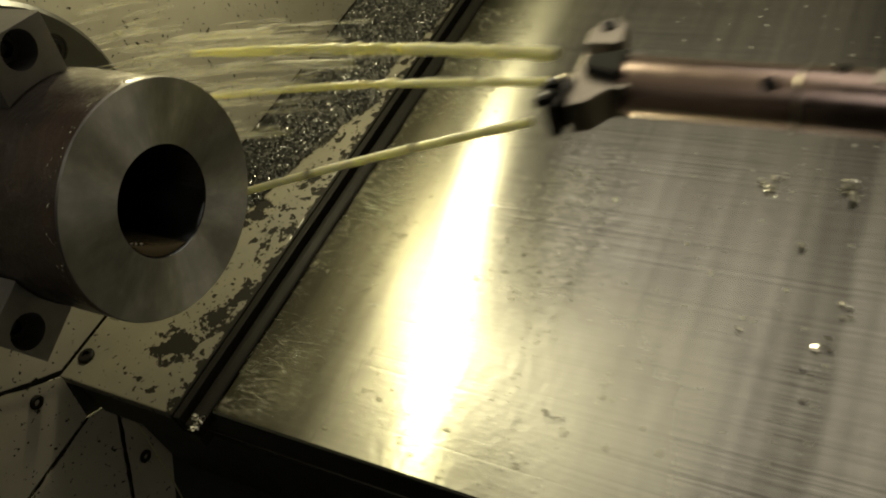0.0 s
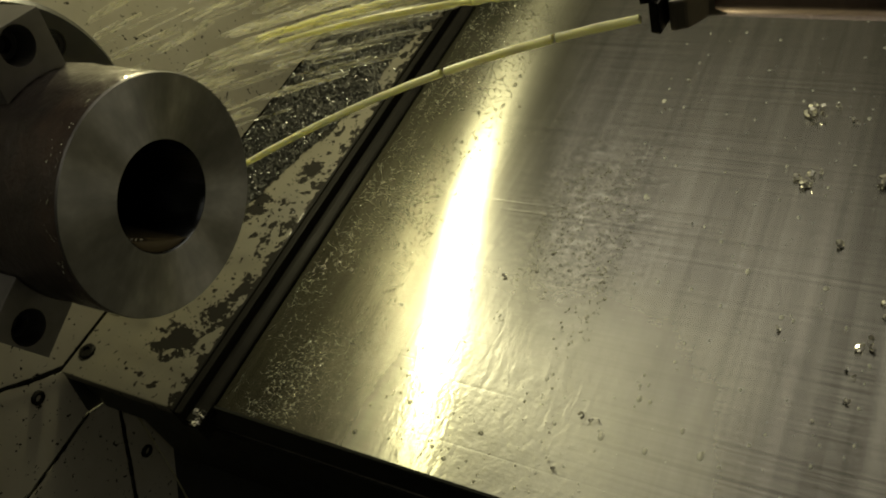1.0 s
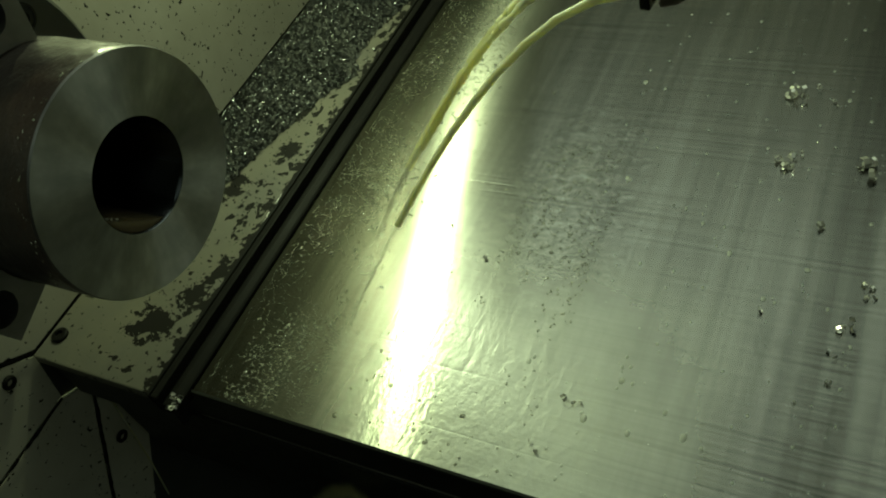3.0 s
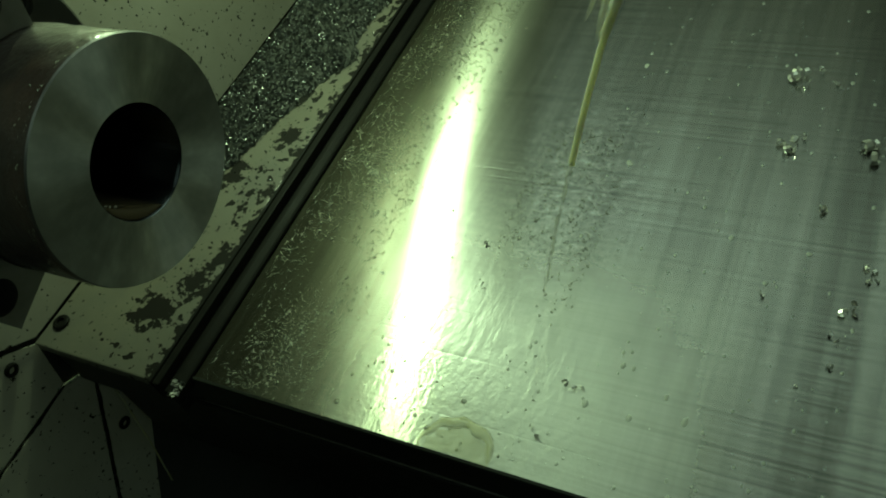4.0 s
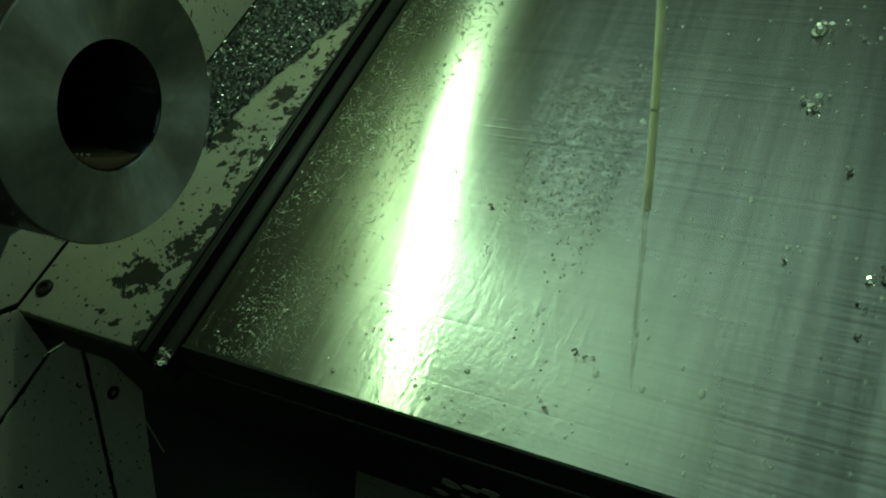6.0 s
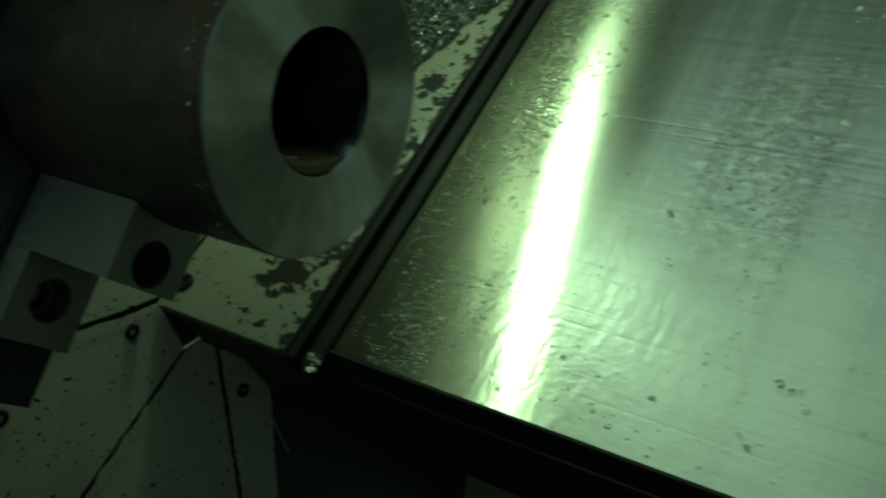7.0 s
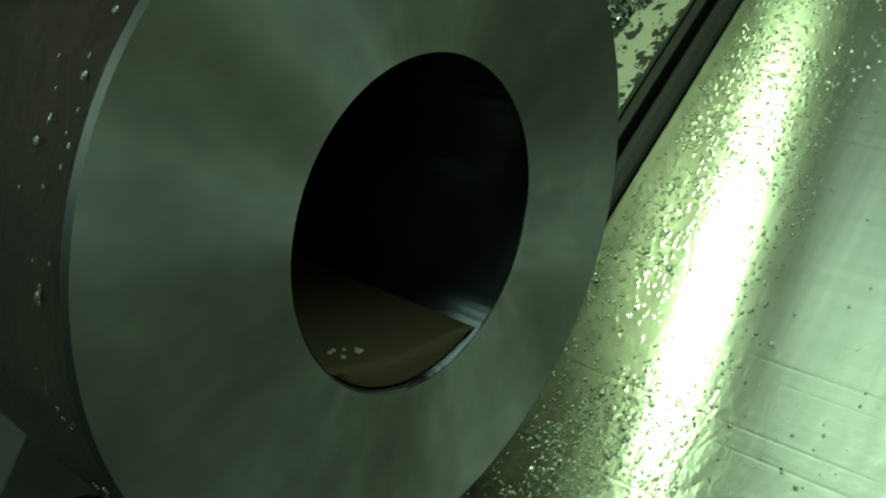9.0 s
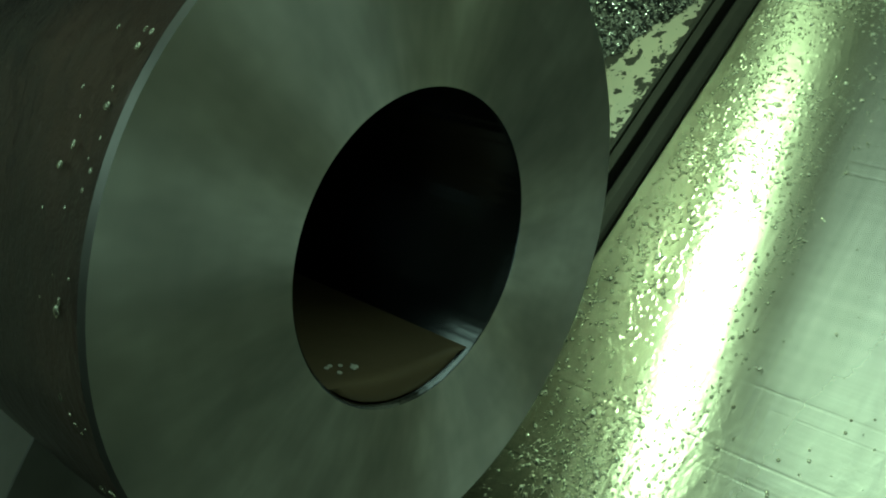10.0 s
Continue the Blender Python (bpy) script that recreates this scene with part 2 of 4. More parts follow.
def mill_scale():
    k = Nodes("dark wet mill scale")
    blot = k.noise(20.0, 6, 0.65)
    rust = k.ramp(k.noise(13.0, 5, 0.65, k.stretch((1.6, 1, 1), (0.4, 0, 0))), (0.50, 0.0), (0.66, 1.0))
    c = k.mix(blot, (0.034, 0.029, 0.029), (0.092, 0.072, 0.066))
    c = k.mix(k.math("MULTIPLY", rust, 0.24), c, (0.20, 0.105, 0.065))
    n = k.bump(k.noise(110.0, 4, 0.6, k.stretch((1.6, 1, 1))), 0.40, 0.0026)
    return k.done(c, k.math("ADD", 0.20, k.math("MULTIPLY", blot, 0.25)), 0.35, n, Coat_Weight=k.ramp(k.math("ADD", k.axis(1), k.math("MULTIPLY", blot, 0.02)), (0.02, 0.10), (0.045, 1.0)), Coat_Normal=k.bump(k.noise(130.0, 4, 0.65, k.stretch((0.45, 1, 1))), 0.42, 0.0026), Coat_Roughness=0.13, Coat_IOR=3.2)


def coolant(name, color, rough=0.08, alpha=1.0, glow=0.0):
    k = Nodes(name)
    return k.done(color, rough, 0.0, k.bump(k.noise(140.0, 2), 0.2, 0.002), Transmission_Weight=1 - alpha, IOR=1.33,
                  Subsurface_Weight=glow, Subsurface_Radius=(1.0, 0.95, 0.65), Subsurface_Scale=0.008)


def rubber():
    k = Nodes("oily black rubber")
    w = k.noise(70.0, 4, 0.6)
    return k.done(k.mix(w, (0.007, 0.007, 0.007), (0.016, 0.015, 0.013)), k.math("ADD", 0.34, k.math("MULTIPLY", w, 0.3)), 0.0,
                  k.bump(w, 0.2, 0.001), Specular_IOR_Level=0.05)


SHEET = steel_sheet()
SPOTS = [((-0.053, 0.284, 0), (0.017, 0.017)), ((-0.088, 0.222, 0), (0.016, 0.022)), ((-0.068, 0.046, 0), (0.027, 0.021)),
         ((-0.044, 0.086, 0), (0.018, 0.020)), ((-0.035, 0.12, 0), (0.010, 0.02)), ((-0.07, 0.345, 0), (0.012, 0.02))]
# Same cream as the wall, darkened: the strip's dim light is in its colour.
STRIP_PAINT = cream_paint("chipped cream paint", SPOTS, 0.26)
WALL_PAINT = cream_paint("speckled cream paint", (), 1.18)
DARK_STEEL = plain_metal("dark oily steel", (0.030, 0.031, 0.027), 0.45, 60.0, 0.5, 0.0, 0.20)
JAW_STEEL = plain_metal("hardened jaw steel", (0.27, 0.26, 0.25), 0.42, 75.0, 0.85, 0.7)
CHUCK_STEEL = plain_metal("ground chuck steel", (0.15, 0.15, 0.155), 0.34, 70.0, 0.6)
BOLT_STEEL = plain_metal("black oxide bolt", (0.03, 0.03, 0.03), 0.4, 200.0, 0.3, 0.7)
BAR_STEEL = plain_metal("bronzed tool steel", (0.52, 0.40, 0.39), 0.24, 80.0, 0.35)
HEAD_STEEL = plain_metal("satin tool head steel", (0.42, 0.38, 0.33), 0.34, 140.0, 0.3)
CARBIDE = plain_metal("coated carbide", (0.06, 0.058, 0.055), 0.25, 300.0, 0.3)
SWARF = plain_metal("bright steel swarf", (0.75, 0.74, 0.70), 0.24, 400.0, 0.2, 0.55)
SWARF_DARK = plain_metal("oily steel swarf", (0.11, 0.112, 0.11), 0.33, 400.0, 0.4)
CHIP_DUST = plain_metal("oily chip dust", (0.055, 0.055, 0.05), 0.7, 300.0, 0.5, 0.0, 0.3)
BORE = Nodes("wet bored steel")
BORE_RUNS = BORE.noise(1.0, 3, 0.6, BORE.stretch((3, 80, 80)))
BORE_STEEL = BORE.done(BORE.mix(BORE_RUNS, (0.09, 0.095, 0.108), (0.20, 0.207, 0.23)), 0.22, 1.0, BORE.bump(BORE_RUNS, 0.30, 0.003))
FACE = turned_face()
SCALE = mill_scale()
RUBBER = rubber()
MILK = coolant("milky yellow coolant", (1.0, 0.955, 0.60), 0.30, 1.0, 0.9)
SPRAY_NODES = Nodes("blown coolant spray")
SPRAY_SHIFT = SPRAY_NODES.n("ShaderNodeVectorMath", operation="ADD")
SPRAY_NODES.put(SPRAY_SHIFT.inputs[0], SPRAY_NODES.stretch((55, 420, 420))).put(SPRAY_SHIFT.inputs[1], SPRAY_NODES.math("MULTIPLY", SPRAY_NODES.n("ShaderNodeObjectInfo").outputs["Random"], 90.0))
SPRAY = SPRAY_NODES.done((1.0, 0.97, 0.72), 0.4, 0.0, None, Subsurface_Weight=0.5, Subsurface_Radius=(1.0, 0.95, 0.65), Subsurface_Scale=0.03,
                         Alpha=SPRAY_NODES.ramp(SPRAY_NODES.noise(1.0, 3, 0.6, SPRAY_SHIFT.outputs[0]), (0.38, 0.0), (0.70, 0.34)))
SPLASH_RIM = coolant("thick yellow coolant", (0.80, 0.77, 0.40), 0.08)
SPLASH_RIM.node_tree.nodes["Principled BSDF"].inputs["Alpha"].default_value = 0.36
SHALLOW = coolant("shallow yellow coolant", (0.80, 0.77, 0.42), 0.05)
SHALLOW.node_tree.nodes["Principled BSDF"].inputs["Alpha"].default_value = 0.20
THIN_MILK = coolant("thin coolant spray", (1.0, 0.94, 0.52), 0.25, 1.0, 1.0)
THIN_MILK.node_tree.nodes["Principled BSDF"].inputs["Alpha"].default_value = 0.50
WHITE_DROP = coolant("whitish coolant specks", (0.86, 0.87, 0.80), 0.35)
WHITE_DROP.node_tree.nodes["Principled BSDF"].inputs["Alpha"].default_value = 0.50
POOL = coolant("brown coolant pool", (0.115, 0.092, 0.058), 0.12)
DROP_NODES = Nodes("clear coolant drops")
DROP = DROP_NODES.done((0.74, 0.75, 0.62), 0.11, 1.0, None, Alpha=0.58)
LENS = Nodes("glowing lamp lens")
LENS.done((0.9, 0.9, 0.85), 0.3, 0.0, None, Emission_Color=(1, 0.97, 0.82, 1), Emission_Strength=6.0)
LENS = LENS.m


# ---- building ----
def link(name, bm, material, smooth=False):
    mesh = bpy.data.meshes.new(name)
    bmesh.ops.recalc_face_normals(bm, faces=bm.faces[:])
    bm.to_mesh(mesh)
    bm.free()
    mesh.materials.append(material)
    if smooth:
        for f in mesh.polygons:
            f.use_smooth = True
    return new(name, mesh)


def part(name, bm, material, parent, label="", smooth=False):
    ob = link(name, bm, material, smooth)
    ob.parent = parent
    return tagged(ob, label) if label else ob


def thing(name, matrix, label, category, group="", kind=""):
    ob = new(name)
    ob.empty_display_size = 0.01
    ob.matrix_world = matrix
    return tagged(ob, label, category, group, kind)


def solid(name, bm, material, matrix, label="", category="", group="", kind="", smooth=False):
    ob = link(name, bm, material, smooth)
    ob.matrix_world = matrix
    return tagged(ob, label, category, group, kind)


def box(x0, x1, y0, y1, z0, z1, bevel=0.0, bm=None):
    bm = bm or bmesh.new()
    made = bmesh.ops.create_cube(bm, size=1.0, matrix=Matrix.Translation(((x0 + x1) / 2, (y0 + y1) / 2, (z0 + z1) / 2)) @ Matrix.Diagonal((x1 - x0, y1 - y0, z1 - z0, 1)))
    if bevel:
        edges = list({e for v in made["verts"] for e in v.link_edges})
        bmesh.ops.bevel(bm, geom=edges, offset=bevel, segments=2, affect="EDGES", profile=0.6)
    return bm


def prism(points, depth, matrix=Matrix(), bevel=0.0):
    """A flat outline in (x, y), thick along z."""
    bm = bmesh.new()
    low = [bm.verts.new((x, y, 0)) for x, y in points]
    f = bm.faces.new(low)
    up = bmesh.ops.extrude_face_region(bm, geom=[f])
    bmesh.ops.translate(bm, verts=[v for v in up["geom"] if isinstance(v, bmesh.types.BMVert)], vec=(0, 0, depth))
    if bevel:
        bmesh.ops.bevel(bm, geom=bm.edges[:], offset=bevel, segments=2, affect="EDGES", profile=0.6)
    bmesh.ops.transform(bm, matrix=matrix, verts=bm.verts[:])
    return bm


def lathe(profile, sides=96, closed=False, bm=None):
    """A profile of (x, r) turned round the x axis."""
    bm = bm or bmesh.new()
    rings = []
    for x, r in profile:
        rings.append([bm.verts.new((x, r * math.cos(2 * math.pi * i / sides), r * math.sin(2 * math.pi * i / sides))) for i in range(sides)])
    pairs = list(zip(rings, rings[1:]))
    if closed:
        pairs.append((rings[-1], rings[0]))
    for a, b in pairs:
        for i in range(sides):
            j = (i + 1) % sides
            bm.faces.new((a[i], a[j], b[j], b[i]))
    return bm, rings


def rod(x0, x1, r, sides=32, edge=0.001):
    bm, rings = lathe([(x0, r - edge), (x0 + edge, r), (x1 - edge, r), (x1, r - edge)], sides)
    bm.faces.new(rings[0])
    bm.faces.new(rings[-1])
    return bm


# ---- the enclosure ----
def enclosure():
    slab = box(-0.235, -0.181, -0.99, 0.66, 0.0, 2.0)
    bmesh.ops.transform(slab, matrix=BED.inverted(), verts=slab.verts[:])
    wall = solid("wall_headstock", slab, DARK_STEEL, BED,
                 "dark steel headstock wall behind the plates", "wall", kind="structure")
    plates = {
        "wall_plate": [(-0.0125, 0.0170), (0.88, 0.0170), (0.88, 0.78), (0.42, 1.24), (0.0, 1.10), (-0.42, 0.66), (-0.42, 0.352), (-0.0425, 0.0385)],
    }
    outlines = [
        plates["wall_plate"],
        [(-0.0165, 0.0115), (-0.0275, -0.046), (-0.60, -0.058), (-0.60, 0.50), (-0.0455, 0.0355)],
        [(-0.0290, -0.050), (0.0015, -0.066), (-0.0785, -0.2047), (-0.27, -0.54), (-0.45, -0.48), (-0.60, -0.20), (-0.60, -0.0625)],
        [(0.0060, -0.067), (0.030, -0.098), (0.030, -0.150), (-0.0300, -0.240), (-0.225, -0.54), (-0.264, -0.54), (-0.0735, -0.2065)],
    ]
    to_wall = Matrix(((0, 0, 1, -0.181), (1, 0, 0, 0), (0, 1, 0, 0), (0, 0, 0, 1)))
    for points in outlines:
        part("panel", prism(points, 0.006, to_wall, 0.0005), WALL_PAINT, wall, "cream painted steel plate with dark chips")
    # black grease packed into the joints between the plates
    for way in (((-0.0145, 0.0143), (-0.0440, 0.0370), (-0.42, 0.3455)), ((-0.0282, -0.0480), (-0.60, -0.0602)),
                ((0.0035, -0.0668), (-0.0760, -0.2056), (-0.2670, -0.5400))):
        left, right = [], []
        for (y0, z0), (y1, z1) in zip(way, way[1:]):
            a, b = Vector((y0, z0)), Vector((y1, z1))
            side = Vector((a.y - b.y, b.x - a.x)).normalized()
            steps = max(2, int((b - a).length / 0.006))
            for i in range(steps + 1):
                p = a.lerp(b, i / steps)
                left.append(p + side * (0.0019 + 0.0022 * noise.noise(Vector((p.x * 90, p.y * 90, 1)))))
                right.append(p - side * (0.0019 + 0.0022 * noise.noise(Vector((p.x * 90, p.y * 90, 5)))))
        bm = bmesh.new()
        ends = [[bm.verts.new((x, p.x, p.y)) for p in side] for x, side in ((-0.1742, left), (-0.1738, [(p + q) / 2 for p, q in zip(left, right)]), (-0.1742, right))]
        for a, b in zip(ends, ends[1:]):
            for i in range(len(a) - 1):
                bm.faces.new((a[i], a[i + 1], b[i + 1], b[i]))
        part("joint_grease", bm, RUBBER, wall, "black grease in the plate joint", True)
    for y, z in ((-0.050, 0.0165), (-0.0166, -0.1505), (0.19, 0.42), (-0.20, -0.12), (-0.165, 0.07)):
        bm, rings = lathe([(-0.176, 0.0075), (-0.1735, 0.0075), (-0.172, 0.006), (-0.172, 0.0038), (-0.1755, 0.0034)], 20)
        bm.faces.new(rings[-1])
        bmesh.ops.translate(bm, verts=bm.verts[:], vec=(0, y, z))
        part("screw", bm, RUBBER, wall, "greasy black countersunk screw")

    W = Matrix()
    solid("wall_back", box(-0.175, 1.45, 0.62, 0.66, 0.3, 2.0), WALL_PAINT, W, "cream painted back wall of the machine", "wall", kind="structure")
    solid("wall_tailstock", box(1.45, 1.49, -0.95, 0.66, 0.0, 2.0), WALL_PAINT, W, "cream painted end wall of the machine", "wall", kind="structure")
    solid("ceiling", box(-0.235, 1.49, -0.99, 0.66, 2.0, 2.04), WALL_PAINT, W, "cream painted machine roof", "ceiling", kind="structure")
    solid("floor", box(-0.235, 1.49, -0.95, 0.66, 0.06, 0.10), DARK_STEEL, W, "dark oily chip tray floor", "floor", kind="structure")
    # out of view; closes the front so that less light gets in
    solid("wall_front", box(-0.235, 1.49, -0.99, -0.95, 0.0, 2.0), DARK_STEEL, W, "plain dark front wall, unseen, added to keep light out", "wall", kind="structure")


def bed():
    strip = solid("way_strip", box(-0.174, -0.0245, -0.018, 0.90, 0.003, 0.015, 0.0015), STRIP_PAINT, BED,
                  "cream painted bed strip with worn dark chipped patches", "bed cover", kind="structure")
    for x, y in ((-0.160, 0.0095), (-0.160, 0.62)):
        bm, rings = lathe([(0.0152, 0.0085), (0.0175, 0.0085), (0.0185, 0.0070), (0.0185, 0.0042), (0.0160, 0.0040)], 24)
        bm.faces.new(rings[-1])
        bmesh.ops.transform(bm, matrix=Matrix.Translation((x, y, 0)) @ pose(0, 0, 0, 0, -90, 0), verts=bm.verts[:])
        part("screw", bm, RUBBER, strip, "greasy black socket screw")
    # the shadowed recess below the strip is put into this dark block
    part("bracket", box(-0.172, -0.030, -0.012, 0.88, -0.06, 0.002), DARK_STEEL, strip, "support under the strip, coloured dark for the shaded recess")

    wiper = thing("way_wiper", BED, "black oily rubber wiper rail beside the steel cover", "wiper")
    part("rail", box(-0.0240, -0.0205, -0.020, 0.90, -0.012, 0.0165, 0.0010), RUBBER, wiper, "thin dark steel rail")
    part("clamp_strip", box(-0.0202, -0.0125, -0.020, 0.90, -0.012, 0.0152, 0.0012), RUBBER, wiper)
    bm = prism([(-0.0120, -0.010), (0.0020, -0.010), (0.0032, 0.0022), (0.0010, 0.0036), (-0.0055, 0.0056), (-0.0120, 0.0056)], 0.92,
               Matrix(((1, 0, 0, 0), (0, 0, 1, -0.020), (0, 1, 0, 0), (0, 0, 0, 1))), 0.0006)
    part("lip", bm, RUBBER, wiper, "black rubber lip")

    apron = thing("bed_apron", BED, "bed casting under the steel cover, shade put into its dark colour", "machine bed", kind="structure")
    # this dark colour holds the shade below the cover's edge
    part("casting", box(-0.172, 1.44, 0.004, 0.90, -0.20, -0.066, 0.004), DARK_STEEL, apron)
    # flakes of old paint left on the front of the casting
    for i, (x, z, size) in enumerate(((0.204, -0.168, 0.011), (0.224, -0.136, 0.012), (0.236, -0.158, 0.007), (0.246, -0.130, 0.009), (0.264, -0.126, 0.012), (0.258, -0.148, 0.006), (0.281, -0.133, 0.008))):
        rng = random.Random(300 + i)
        outline = [(size * rng.uniform(0.55, 1.1) * math.cos(a), 0.8 * size * rng.uniform(0.5, 1.1) * math.sin(a)) for a in (2 * math.pi * k / 11 for k in range(11))]
        part("paint_flake", prism(outline, 0.0008, Matrix.Translation((x, 0.0042, z)) @ pose(0, 0, 0, 90, 0, 0)), WALL_PAINT, apron, "flake of old cream paint")


def way_cover():
    """The sliding cover: two lapped sheets and a folded front lip; u runs up the slope for the brushed sheen."""
    ob = thing("way_cover", BED, "wet brushed stainless steel sliding bed cover with scratches", "machine cover")

    def sheet(x0, x1, outline):
        bm = bmesh.new()
        uv = bm.loops.layers.uv.new("grain")
        ends = [[bm.verts.new((x, y, z)) for y, z in outline] for x in (x0, x1)]
        n = len(outline)
        for i in range(n):
            j = (i + 1) % n
            bm.faces.new((ends[0][i], ends[0][j], ends[1][j], ends[1][i]))
        bm.faces.new(ends[0])
        bm.faces.new(ends[1])
        for f in bm.faces:
            for l in f.loops:
                l[uv].uv = (l.vert.co.y - l.vert.co.z, l.vert.co.x)
        return bm

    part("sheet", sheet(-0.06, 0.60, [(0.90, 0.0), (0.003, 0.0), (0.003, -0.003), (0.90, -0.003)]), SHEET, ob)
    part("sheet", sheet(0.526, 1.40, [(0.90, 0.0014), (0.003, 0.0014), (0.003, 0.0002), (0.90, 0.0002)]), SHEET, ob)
    # the lip is the sheet's own fold; near black paints the shade on it
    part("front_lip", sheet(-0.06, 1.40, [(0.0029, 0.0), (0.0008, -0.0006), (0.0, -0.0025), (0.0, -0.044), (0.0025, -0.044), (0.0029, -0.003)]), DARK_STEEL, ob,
         "folded front lip of the sheet, its shade put into the colour")
    bm = rod(-0.06, 1.40, 0.0009, 10, 0.0003)
    bmesh.ops.translate(bm, verts=bm.verts[:], vec=(0, -0.0004, -0.0440))
    part("hem", bm, JAW_STEEL, ob, "thin steel hem along the lip", True)
    return ob


# ---- the work and its chuck ----
SPINDLE = BED @ Matrix.Translation((0, AXIS_Y, AXIS_Z))


def workpiece():
    ob = thing("workpiece", SPINDLE, "bored steel ring blank with dark scale and a turned face", "workpiece")
    bm = bmesh.new()
    uv = bm.loops.layers.uv.new("grain")
    sides, steps = 128, 6
    rings = [[bm.verts.new((FACE_X, r * math.cos(2 * math.pi * i / sides), r * math.sin(2 * math.pi * i / sides))) for i in range(sides)]
             for r in (R_BORE + 0.0006 + (R_OUT - 0.0013 - R_BORE) * s / steps for s in range(steps + 1))]
    for s, (a, b) in enumerate(zip(rings, rings[1:])):
        for i in range(sides):
            j = (i + 1) % sides
            f = bm.faces.new((a[i], b[i], b[j], a[j]))
            for l, (u, v) in zip(f.loops, ((s, i), (s + 1, i), (s + 1, i + 1), (s, i + 1))):
                l[uv].uv = (u / steps, v / sides)
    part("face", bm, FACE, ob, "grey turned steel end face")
    bm, _ = lathe([(FACE_X, R_OUT - 0.0007), (FACE_X - 0.0012, R_OUT - 0.0001)], 128)
    part("chamfer", bm, JAW_STEEL, ob, "thin bright chamfer", True)
    bm = bmesh.new()
    rows = []
    for k in range(27):
        x = FACE_X - 0.0012 - 0.128 * (k / 26) ** 1.3
        row = []
        for i in range(144):
            a = 2 * math.pi * i / 144
            v = Vector((x * 60, math.cos(a) * 5, math.sin(a) * 5))
            d = 0.0008 * noise.noise(v) + (0.0004 * noise.noise(v * 3.1))
            if k == 0:
                d = 0.0003 * noise.noise(v * 4) - 0.0002
                rag = 0.0012 * max(0, noise.noise(Vector((math.cos(a) * 9, math.sin(a) * 9, 3))))
            else:
                rag = 0.0
            r = R_OUT + d
            row.append(bm.verts.new((x - rag, r * math.cos(a), r * math.sin(a))))
        rows.append(row)
    for a, b in zip(rows, rows[1:]):
        for i in range(144):
            bm.faces.new((a[i], b[i], b[(i + 1) % 144], a[(i + 1) % 144]))
    part("shell", bm, SCALE, ob, "dark brown mill scale with rust stains", True)
    bm, rings = lathe([(FACE_X, R_BORE + 0.0006), (FACE_X - 0.0006, R_BORE), (0.032, R_BORE)], 96)
    part("bore", bm, BORE_STEEL, ob, "shiny dark bored hole", True)
    bm, rings = lathe([(0.0315, R_OUT), (0.0315, 0.0)], 48)
    bmesh.ops.remove_doubles(bm, verts=bm.verts[:], dist=1e-5)
    part("back", bm, SCALE, ob)
    return ob


def bore_pool():
    """Coolant lying in the bottom of the bore, level with the ground."""
    level = -0.0245
    half = math.sqrt(R_BORE ** 2 - level ** 2)
    bm = bmesh.new()
    nx, ny = 40, 12
    grid = []
    for i in range(nx + 1):
        x = 0.0322 + (FACE_X - 0.0008 - 0.0322) * i / nx
        row = []
        for j in range(ny + 1):
            y = half * (2 * j / ny - 1)
            bulge = 0.0
            if i > nx - 3:
                bulge = -0.0016 * (i - nx + 3) / 3 * (1 - (y / half) ** 2)
            row.append(bm.verts.new((x, y, level + bulge)))
        grid.append(row)
    for a, b in zip(grid, grid[1:]):
        for j in range(ny):
            bm.faces.new((a[j], b[j], b[j + 1], a[j + 1]))
    # the pool's front, down to the bore
    front = grid[-1]
    foot = [bm.verts.new((FACE_X - 0.0015, v.co.y * 0.97, -math.sqrt(max(0, R_BORE ** 2 - (v.co.y * 0.97) ** 2)) + 0.0004)) for v in front]
    for j in range(ny):
        bm.faces.new((front[j], foot[j], foot[j + 1], front[j + 1]))
    level_axis = Matrix.Translation(SPINDLE.translation)
    pool = solid("coolant_pool", bm, POOL, level_axis, "brown coolant pool lying in the bored hole", "coolant", smooth=True)
    rng = random.Random(5)
    bm = bmesh.new()
    for i in range(9):
        r = rng.uniform(0.0003, 0.0007)
        bmesh.ops.create_uvsphere(bm, u_segments=12, v_segments=8, radius=r,
                                  matrix=Matrix.Translation((FACE_X - 0.007 + rng.uniform(-0.002, 0.002), -0.0112 + rng.uniform(-0.003, 0.003), level)) @ Matrix.Diagonal((1, 1, 0.5, 1)))
    solid("coolant_foam", bm, WHITE_DROP, level_axis, "small foam bubbles on the coolant pool", "foam", kind="stuff", smooth=True)
    return pool


